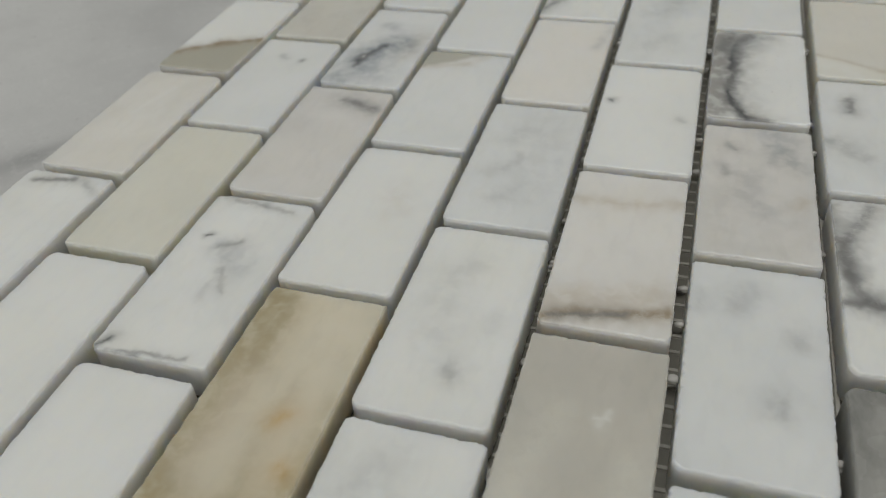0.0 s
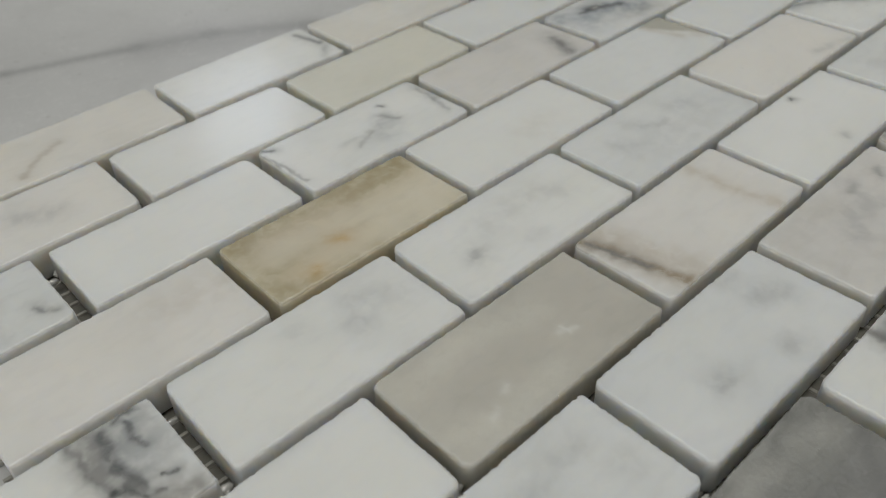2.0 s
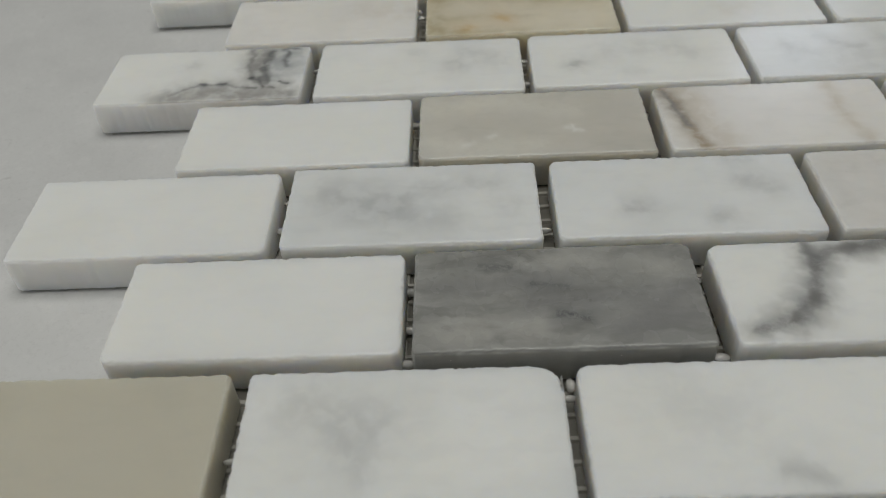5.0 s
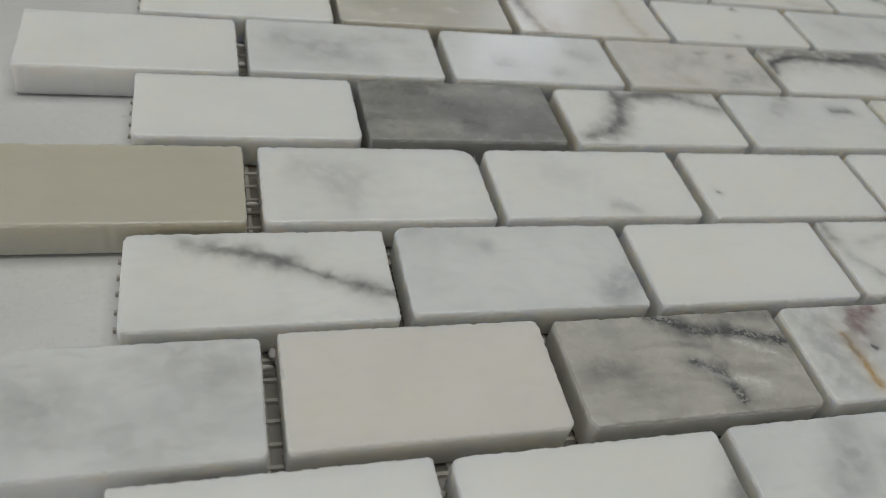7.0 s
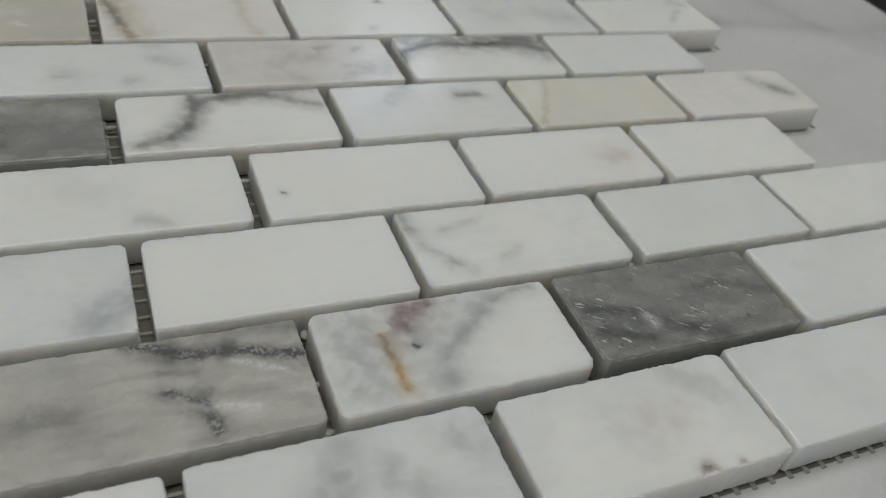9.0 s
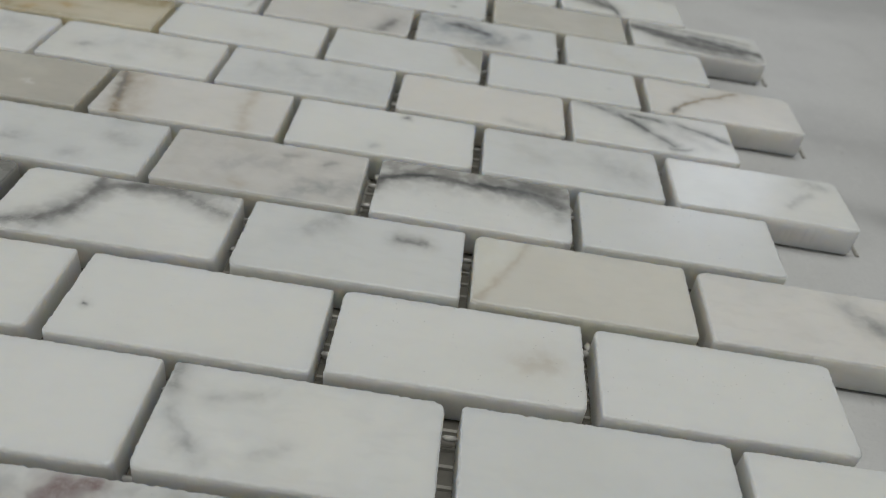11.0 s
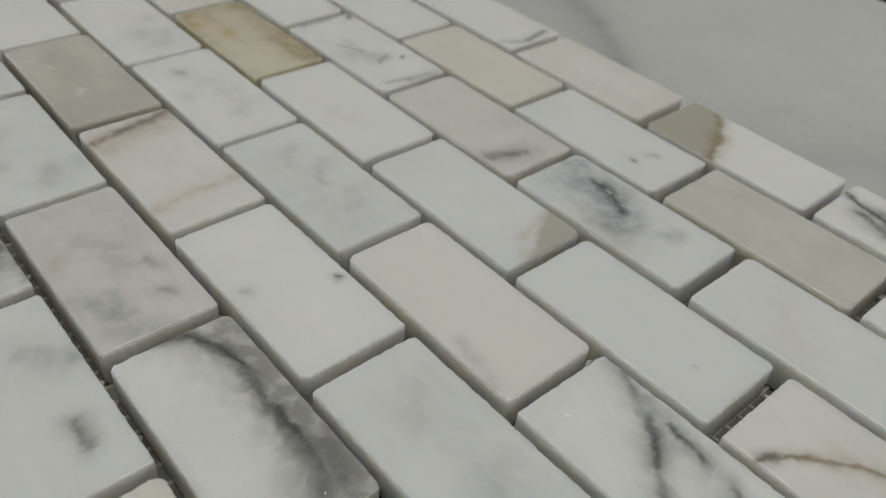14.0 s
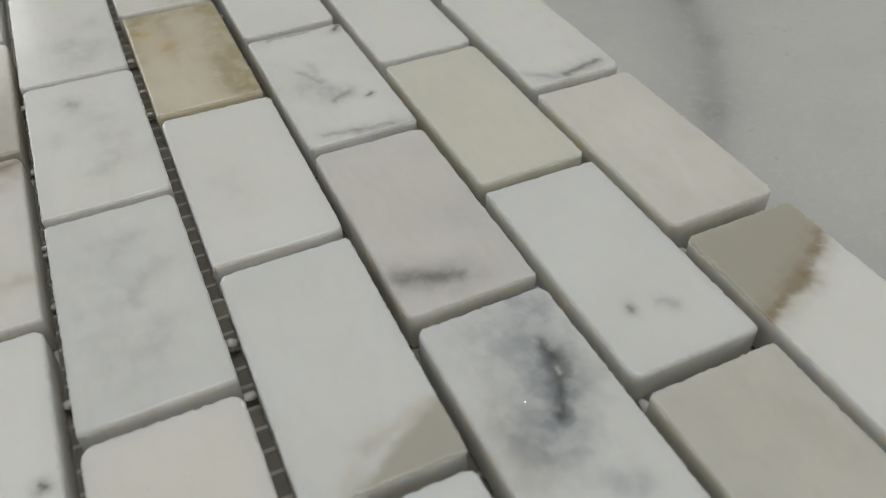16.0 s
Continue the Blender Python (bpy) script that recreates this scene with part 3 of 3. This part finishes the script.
tile(5, 2, "B", 0.8, 0.18, 0.45, [
     (-9.8, -3.9, -7.1, -3.5, 1.6, .65, "G"), (5.8, -7.2, 8.0, -6.8, 1.8, .5, "G"), (12.6, 3.3, 15.4, 3.6, 1.6, .5, "G"), (11.7, 9.8, 14.1, 10.3, 1.4, .4, "G"), (16.9, 0.6, 17.4, 0.6, 1.8, .35, "G")])
tile(5, 3, "S2", 1.4, -0.33, 0.52, [
     (11.3, -3.8, 18.8, -6.4, 2.2, .55, "G"),
     (22.2, -3.5, 25.1, 2.3, 1.8, .5, "G"),
     ([(8, -9.5), (13, -6.5), (17, -3)], 1.6, .55, "G"),
     ([(-9, -1), (-2, 2), (4, 1)], 2.2, .4, "G"),
     ([(-20, 6), (-12, 8), (-4, 6)], 3.0, .3, "S"),
     ([(-22, -5), (-12, -7)], 2.6, .3, "S"),
     (-6, -8, -3, -9, 1.2, .45, "T"),
     (4, 6, 7, 7, 1.4, .35, "K"),
     (14, 5, 16, 6, 1.2, .4, "K"),
])
tile(5, 4, "W", 0.6, -0.05, 0.61, [
     ([(-20.0, 10.5), (-4.5, 11.2), (11.4, 11.0), (21.4, 9.5)], 4.0, 1.5, "Z"),
     ([(12, 9.5), (20, 7)], 3.0, .8, "K"),
     ([(-24.6, -2.3), (-22.6, 3.0), (-17, 5.3), (-10.6, 6.6), (-0.5, 6.4), (7.4, 5.5), (17.4, 5.2), (21.4, 2.5)], 1.7, 1.0, "K"),
     ([(-23.6, 2.3), (-17, 5.6), (-10.6, 7.0)], .7, .8, "D"),
     ([(1, 6.8), (8, 6.3), (15, 6.0)], .8, .8, "D"),
     ([(14, 5.5), (19.5, 0.5), (21, -3)], 1.6, .5, "G"),
])
tile(5, 5, "B", 0.4, -0.50, 0.46, [])
tile(6, 0, "W", 0.4, 0.35, -0.26, [])
tile(6, 1, "M", 1.2, -0.16, 0.30, [
     (6.6, -2.4, 9.6, -3.4, .5, .55, "W"),
     (8.2, -1.6, 8.6, -4.0, .35, .6, "W"),
     (-14.4, -7.4, -12.6, -6.6, .5, .5, "W"),
     (-9.4, -4.8, -8.4, -4.2, .5, .5, "W"),
     ([(-20, 6), (-6, 8), (8, 4)], 4.0, .35, "Y2"),
     ([(-22, -6), (-14, -9), (0, -8)], 3.5, .35, "Y2"),
     ([(-8, 3), (10, 1), (20, 4)], 2.2, .25, "S"),
])
tile(6, 2, "P", 0.9, 0.09, 0.40, [
     ([(-23.0, 11.0), (-20.2, 5.5), (-19.0, -1.0), (-17.2, -10.5)], 1.9, .85, "N"),
     ([(-22.4, 9.5), (-20.8, 5.0), (-19.8, 1.0), (-18.8, -3)], .8, .8, "K"),
     ([(-14, 11), (-11, 0), (-7, -10.5)], 4.2, .55, "S2"),
     ([(-18.0, 11), (-14.5, 0), (-12, -10.5)], 2.0, .35, "T"),
     ([(13.5, 10.5), (13.4, 0), (15.0, -10.5)], 1.3, .5, "T"),
     ([(19, 10), (20, -10)], 3.0, .3, "S2"),
])
tile(6, 3, "W", 0.4, -0.20, 0.36, [
     (5.2, 8.9, 5.7, 9.3, .6, .85, "D"), (-1.9, -8.1, -1.2, -7.2, 1.0, .45, "G")])
tile(6, 4, "B", 1.0, -0.26, 0.14, [
     (-14, 4, -8, 0, 3, .25, "G"), (8, 3, 16, 0, 3, .3, "G"), (14, -2, 18, -4, 2.5, .3, "G")])
tile(6, 5, "W", 0.8, 0.00, 0.00, [
     (13.5, 8.3, 18.1, 7.5, 1.4, .55, "G"), (6.6, -4.3, 14.3, 2.5, .8, .4, "G")])
tile(7, 0, "W", 0.6, 0.25, -0.03, [
     ([(12.0, 9.5), (12.2, 3), (13, -2.0)], 2.2, 1.35, "Z"),
     ([(17.0, 9), (16.2, 3), (17.5, -2)], 2.2, .35, "V"),
     ([(10.3, 10.5), (10.3, 5.5), (10.6, 1.5), (11.4, -2.5)], .7, .55, "K"),
     ([(14.4, 9.5), (14.2, 4.5), (14.4, -0.5), (15.6, -4.5)], 1.1, .7, "D"),
     ([(11.2, -2.5), (13.4, -3.3), (14.6, -6.2)], .8, .9, "D"),
     ([(17.0, 10.2), (18.6, 10.8), (20.2, 10.6)], .9, .9, "D"),
     ([(18.2, 8.5), (18.3, 4.5), (19.6, 2.3)], .7, .8, "D"),
     ([(20.6, 8.5), (22.6, 0.5)], 2.6, .55, "G"),
     ([(18.3, -4.6), (20.4, -5.4)], .5, .9, "D"),
     ([(11.2, -6.4), (12.6, -6.6)], .5, .85, "D"),
     ([(16.2, -6.8), (17.5, -7.4)], .5, .85, "D"),
     ([(-7.5, -10.5), (-3.5, -9.3), (3.0, -8.2), (10.0, -9.6), (21.0, -10.4)], 2.4, 1.4, "Z"),
     ([(-7.0, -9.0), (-2.8, -5.9), (0.3, -4.7), (4.4, -4.7), (8.4, -5.7), (12.4, -6.7)], .5, .45, "K"),
     (0.1, -4.6, 0.5, -4.6, .6, .8, "D"),
     (4.0, -4.6, 4.8, -4.6, .6, .8, "D"),
     (-3.6, 3.5, -3.4, 4.3, 1.4, .4, "G"),
])
tile(7, 1, "W", 0.8, 0.43, -0.07, [
     (8, 0, 9, -1, 1.5, .45, "G"), (12, 5, 18, 2, 3, .3, "G"), (-2, 6, 0, 6, 1.5, .2, "G")])
tile(7, 2, "W", 0.8, -0.09, 0.21, [
     (-14, -3, -13, -2, 1.5, .65, "G"), (-6, 3, 4, 4, 3, .2, "G"), (10, 4, 14, 0, 2, .25, "G"), (-2, -6, 0, -7, 1.5, .2, "G")])
tile(7, 3, "B", 0.8, -0.29, 0.28, [
     ([(-6, 6), (-2, 1), (2, 0)], 1.2, .35, "G"),
     ([(-16, 3), (-13, -1)], 1.4, .3, "G"),
     ([(8, 4), (14, 1)], 2.2, .25, "G"),
     ([(-12, -4), (4, -6), (16, -4)], 4.0, .2, "G"),
])
tile(7, 4, "P", 0.4, -0.13, 0.27, [
     (8, -8, 20, -10, 1.2, .35, "G"),])
tile(7, 5, "W", 0.8, -0.50, 0.11, [
     ([(-21.9, 12), (-13.9, 9.6), (-9, 7), (-5.9, 4.4), (0.1, -1.6), (5.1, -7.6)], 2.2, .55, "G"),
     ([(-18, 11.5), (-13.9, 9.6)], .9, .65, "K"),
     ([(-9, 6.5), (-5.9, 4.0), (-1.5, 0)], 1.1, .85, "D"),
     ([(-1.5, 0), (2, -4), (5.1, -7.6)], .9, .6, "K"),
     ([(-12.9, 9.6), (-1.9, 7.4), (7.1, 6.0), (13.1, 4.0), (22.1, 0.0)], 1.9, .45, "G"),
     ([(-6, 8.4), (-1.9, 7.4), (3, 6.6)], .8, .75, "D"),
     ([(9, 5.6), (13.1, 4.0), (16, 2.8)], .8, .7, "K"),
     ([(17, 2.2), (22.1, -0.6)], 1.0, .7, "D"),
     ([(4.0, -9.6), (7, -9.4), (10.1, -8.0)], .7, .6, "K"),
     ([(8, 1), (16, -5)], 1.6, .3, "G"),
])
tile(8, 0, "P", 0.8, 0.50, -0.35, [
     (11.5, 4.5, 21.5, 2.2, 4, .25, "T"),])
tile(8, 1, "H", 1.6, 0.36, -0.18, [
     ([(22.0, 10.6), (4.0, 10.8), (-10.0, 10.8), (-21.0, 10.0)], 3.2, .62, "HD"),
     ([(22.0, 7.0), (17.0, 5.6), (6, 6)], 2.2, .5, "HD"),
     ([(-21.5, 8), (-22.5, 0), (-22.5, -8)], 2.2, .4, "HD"),
     ([(-16, 6.5), (-6, 5), (4, 6.5)], 2.6, .38, "T"),
     ([(-18, 2), (-2, 0), (16, -2)], 2.8, .3, "PB"),
     ([(-20, -3), (-8, -2), (2, -4)], 1.6, .3, "HD"),
     (-5.2, -3.6, -3.8, -4.6, 1.5, .75, "O"),
     (-13.0, -7.4, -14.2, -8.6, 1.7, .6, "O"),
     ([(-22, -9), (-10, -10.5), (0, -10.8)], 1.6, .4, "HD"),
     ([(-10, -6), (10, -7), (22, -5)], 3.2, .3, "PB"),
])
tile(8, 2, "W", 0.4, -0.05, 0.17, [
     (2, -4, 8, -2, 3, .15, "T"),])
tile(8, 3, "B", 0.6, -0.08, 0.13, [
     (14, 11.5, 24, -6, -1.3, .75, "TN"), (14, 11.5, 18, -1, 1.0, .35, "T"), (18, -1, 24, -7, 1.0, .3, "T")])
tile(8, 4, "B", 0.3, -0.62, -0.14, [
     (14, -2, 14.5, -2, .4, .4, "G"),])
tile(8, 5, "P", 0.8, -0.36, -0.17, [
     ([(-17.4, -10.7), (-14.5, -6.5), (-11.0, -2.7), (-5, 2.2), (-0.4, 5.3), (6, 9.5)], .7, .85, "N"),
     ([(-17.2, -10.4), (-15.6, -8)], .7, .8, "K"),
     ([(-8, 1), (4, 6), (12, 11)], 2.4, .25, "T"),
     ([(0, -4), (14, 0)], 4.0, .3, "PW"),
])
tile(9, 0, "B", 1.4, 0.00, 0.00, [
     ([(-13, 2.5), (-9, 1.0), (-6.2, 2.0)], 1.8, .75, "K"),
     ([(-7.0, 1.5), (-5.0, -4), (-3.1, -11.5)], 1.3, .6, "K"),
     (8.0, 1.3, 11.4, 2.5, 2.2, .6, "G"),
     (19.0, -4.3, 21.8, -7.7, 1.0, .6, "K"),
     ([(-20, 6), (-14, 3)], 2.6, .4, "G"),
     ([(2, -6), (12, -8)], 2.2, .3, "G"),
])
tile(9, 1, "W", 0.4, 0.55, -0.39, [])
tile(9, 2, "W", 0.8, 0.50, -0.07, [
     (2.5, -4.5, 6.5, 0.5, 2.0, .3, "V"),
     (7.2, 2.6, 9.4, -1.8, .9, .4, "K"),
     (10.3, 6.6, 10.6, 6.0, .5, .8, "D"),
     ([(1.0, -1.0), (-2.0, -3.0), (-5, -5)], .9, .28, "K"),
     ([(-7.5, -1.2), (-1.5, -1.2), (3.5, -0.6)], .9, .25, "G"),
     ([(23.4, 11.0), (23.6, 4), (22.4, -1.5)], 1.1, .5, "G"),
     ([(-22.6, 10.6), (-20.6, 9.0)], .8, .8, "D"),
     ([(-23.6, 8.0), (-23.0, 0), (-22.4, -7.5)], .6, .5, "K"),
     ([(20.5, -7.8), (22.8, 6.5)], .8, .35, "K"),
])
tile(9, 3, "S2", 0.8, 0.01, -0.12, [
     (15.1, -9.1, 18.4, -0.1, 1.8, .75, "K"), (5.5, 7.3, 6.0, 7.3, 3, .2, "G")])
tile(9, 4, "B", 0.8, -0.39, -0.23, [
     ([(-20, 6), (-12, 4.5), (-5, 3.2), (2, -1.5)], 3.6, .62, "V"),
     ([(-18, -1), (-8, 0), (0, -2.5)], 4.0, .35, "V"),
     ([(-13.5, 5.0), (-9, 4.6), (-4.5, 3.0), (-0.5, 0.8)], 1.0, .75, "D"),
     (-9.5, 4.8, -7.0, 4.2, 1.1, .9, "D"),
     (-8.8, 4.6, -7.6, 4.4, .45, .5, "S2"),
     (0.8, -7.1, 4.0, -5.8, 1.6, .45, "V"),
     (12.6, 1.9, 13.6, 3.6, 1.4, .4, "V"),
     (-4, -8, 8, -9.5, 2.5, .2, "T"),
])
tile(9, 5, "B", 0.6, 0.00, 0.00, [
     (-12, 3, -2, -6, 4, .2, "Y"),])
tile(10, 0, "P", 0.8, 0.00, 0.00, [
     (2, 2, 10, -2, 2, .4, "G"), (-14, 5, -8, 4, 2, .3, "G")])
tile(10, 1, "W", 0.4, 0.16, -0.25, [])
tile(10, 2, "Y2", 0.6, 0.08, -0.29, [])
tile(10, 3, "B", 0.4, -0.30, -0.48, [
     (12.0, -4.3, 12.3, -4.2, .6, .7, "K"), (12.5, 1.1, 13.8, 2.2, .8, .5, "G")])
tile(10, 4, "S3", 1.2, -0.13, -0.36, [
     (-13.0, 5.7, -5.0, 7.3, 2.4, .5, "M"), (-22.8, -2.8, -14.2, 2.9, 4, .3, "M"), (4.1, 0.9, 12.0, 2.5, 2.0, .4, "M")])
tile(10, 5, "W", 0.8, 0.00, 0.00, [
     ([(-24.8, 5.8), (-15.8, 3.6), (-5.8, 0.8), (4, 0.2), (14, -2.6), (22, -4.5)], 1.9, 1.0, "D"),
     ([(-14, 2.2), (-4, -2.2), (6, -4.6), (16, -5.6)], 3.0, 1.0, "K"),
     ([(-22, 3), (-12, -1), (-2, -5), (6, -7)], .8, .7, "D"),
     ([(-18, 9), (-4, 7.5), (10, 5.5), (20, 4.5)], 1.0, .6, "K"),
     ([(-2, 3.5), (8, 2.4), (18, -0.5)], .7, .6, "D"),
     ([(-10, -6), (4, -9.5), (18, -10.5)], 2.6, .55, "K"),
])
tile(11, 0, "P", 1.0, 0.00, 0.00, [
     (-8, 3, 4, -4, 2, .4, "T"),])
tile(11, 1, "PW", 0.9, 0.00, 0.00, [
     ([(-16, -8), (-10, -2), (-4, 2)], 1.0, .3, "N"),
     ([(-2, 6), (10, 2), (20, 4)], 3.5, .3, "S2"),
])
tile(11, 2, "W", 0.8, 0.00, 0.00, [
     (18.7, -9.6, 22.1, -4.4, 1.0, .6, "G"), (21.9, -2.1, 20.7, 7.7, 1.0, .7, "K")])
tile(11, 3, "PW", 0.9, 0.06, -0.43, [
     (2, 3, 16, -1, .5, .4, "W"),
     (-10, 3, 4, -4, 5, .3, "W"),
     ([(2, -8), (12, -5), (20, -7)], 2.5, .3, "S3"),
])
tile(11, 4, "W", 0.3, 0.47, -0.47, [
     (-2, -11, -15, 11, -.8, .85, "TN"), (-15, 11, -8, 0, 1.1, .8, "N"), (-8, 0, -3, -11, 1.1, .8, "N")])
tile(11, 5, "W", 0.5, 0.00, 0.00, [
     ([(-24.0, 5.0), (-18, 3.0), (-10, 0.5), (-4.4, -3.1), (-2.4, -7.0), (-2.0, -10.5)], 1.1, .9, "D"),
     ([(-17, -1.0), (-11, -3.2), (-5, -4.6)], 2.0, .82, "K"),
     ([(-9.5, 8.5), (-7, 3.0), (-3.0, -4.0)], .8, .7, "D"),
     ([(-14, 4), (-9, -2)], 1.6, .5, "K"),
])


def strand_mesh():
    """Fibreglass net under the tiles: flat threads both ways."""
    verts, faces = [], []

    def thread(x0, y0, x1, y1, w, z, h):
        dx, dy = (0, w) if abs(x1 - x0) > abs(y1 - y0) else (w, 0)
        k = len(verts)
        for x, y in ((x0, y0), (x1, y1)):
            for sx, sz in ((-1, 0), (1, 0), (0.6, h), (-0.6, h)):
                verts.append((x + dx * sx, y + dy * sx, z + sz))
        for a in range(4):
            b = (a + 1) % 4
            faces.append((k + a, k + b, k + 4 + b, k + 4 + a))
        faces.extend(((k, k + 3, k + 2, k + 1), (k + 4, k + 5, k + 6, k + 7)))

    rnd = random.Random(5)
    step = 0.0042
    left, right, top = 0.0253, 6 * PU - 0.001, 12 * PV
    for k in range(int(round((top - 0.006) / step)) + 1):
        y = 0.0042 + k * step + rnd.gauss(0, 0.0001)
        odd = int(y // PV) % 2 == 1
        thread(0.003 if odd else left + 0.0003, y, right + (0.0 if odd else PU / 2 - 0.004), y + rnd.gauss(0, 0.0001), 0.00055, 0.0016, 0.0006)
    for k in range(int(round((right - left + 0.05) / step)) + 1):
        x = 0.004 + k * step + rnd.gauss(0, 0.0001)
        if left < x < right:
            thread(x, 0.0001, x + rnd.gauss(0, 0.0001), top - 0.0005, 0.00055, 0.00145, 0.0005)
            continue
        # outside the straight part the net is trimmed to the tiles that stick out
        for row in range(1 if x < left else 0, 12, 2):
            thread(x, row * PV + 0.002, x, (row + 1) * PV - 0.002, 0.00055, 0.00145, 0.0005)
    me = bpy.data.meshes.new("backing_mesh")
    me.from_pydata(verts, [], faces)
    me.materials.append(THREAD)
    return me


# thin sheet added below the net to darken the joints as shade would
bm = bmesh.new()
box(bm, 0.0275, 0.0008, 0.00142, 6 * PU - 0.002, 12 * PV - 0.001, 0.0016)
part("shade_film", bm, JOINT_SHADE, sheet, "thin dark sheet under the net, standing in for shade in the joints")
net = tagged(new("backing_mesh", strand_mesh()), "pale fibreglass net glued under the tiles", kind="stuff")
net.parent = sheet


def set_glue():
    """Clear set glue: squashed drops lying in the joints and bars that bridge them from tile to tile."""
    rnd = random.Random(11)
    verts, faces = [], []

    def drop(cx, cy, cz, rx, ry, rz):
        k0 = len(verts)
        for j in range(5):
            lat = radians(-80 + 40 * j)
            for i in range(8):
                lon = radians(45 * i)
                wave = rnd.uniform(0.88, 1.12)
                verts.append((cx + rx * wave * math.cos(lat) * math.cos(lon), cy + ry * wave * math.cos(lat) * math.sin(lon), cz + rz * math.sin(lat)))
        for j in range(4):
            for i in range(8):
                p, q = k0 + j * 8 + i, k0 + j * 8 + (i + 1) % 8
                faces.append((p, q, q + 8, p + 8))
        faces.append(tuple(k0 + 32 + i for i in range(8)))
        faces.append(tuple(k0 + 7 - i for i in range(8)))

    for row in range(12):
        for column in range(1, 6):
            # short joints: a bridge near the far end, sometimes another near the front
            cx = column * PU + (PU / 2 if row % 2 == 0 else 0)
            for along, chance in ((0.0215, 0.9), (0.0035, 0.55), (0.0125, 0.25)):
                if rnd.random() < chance:
                    drop(cx + rnd.gauss(0, 0.0001), row * PV + along + rnd.gauss(0, 0.0008), rnd.uniform(0.0030, 0.0048), 0.0017, rnd.uniform(0.0005, 0.0010), rnd.uniform(0.0005, 0.0009))
            # long joints: drops at the crossings and along the way
            for _ in range(rnd.choice((1, 2, 3)) if row else 0):
                drop((column + rnd.choice((0.03, 0.25, 0.46, 0.75, 0.97) if column < 5 else (0.03, 0.25, 0.46))) * PU + rnd.gauss(0, 0.001), row * PV + rnd.gauss(0, 0.0001), rnd.uniform(0.0030, 0.0044),
                     rnd.uniform(0.0006, 0.0013), 0.0014, rnd.uniform(0.0004, 0.0009))
    me = bpy.data.meshes.new("set_glue")
    me.from_pydata(verts, [], faces)
    for f in me.polygons:
        f.use_smooth = True
    me.materials.append(GLUE)
    return me


glue = tagged(new("set_glue", set_glue()), "clear set glue bridging the joints", kind="stuff")
glue.parent = sheet
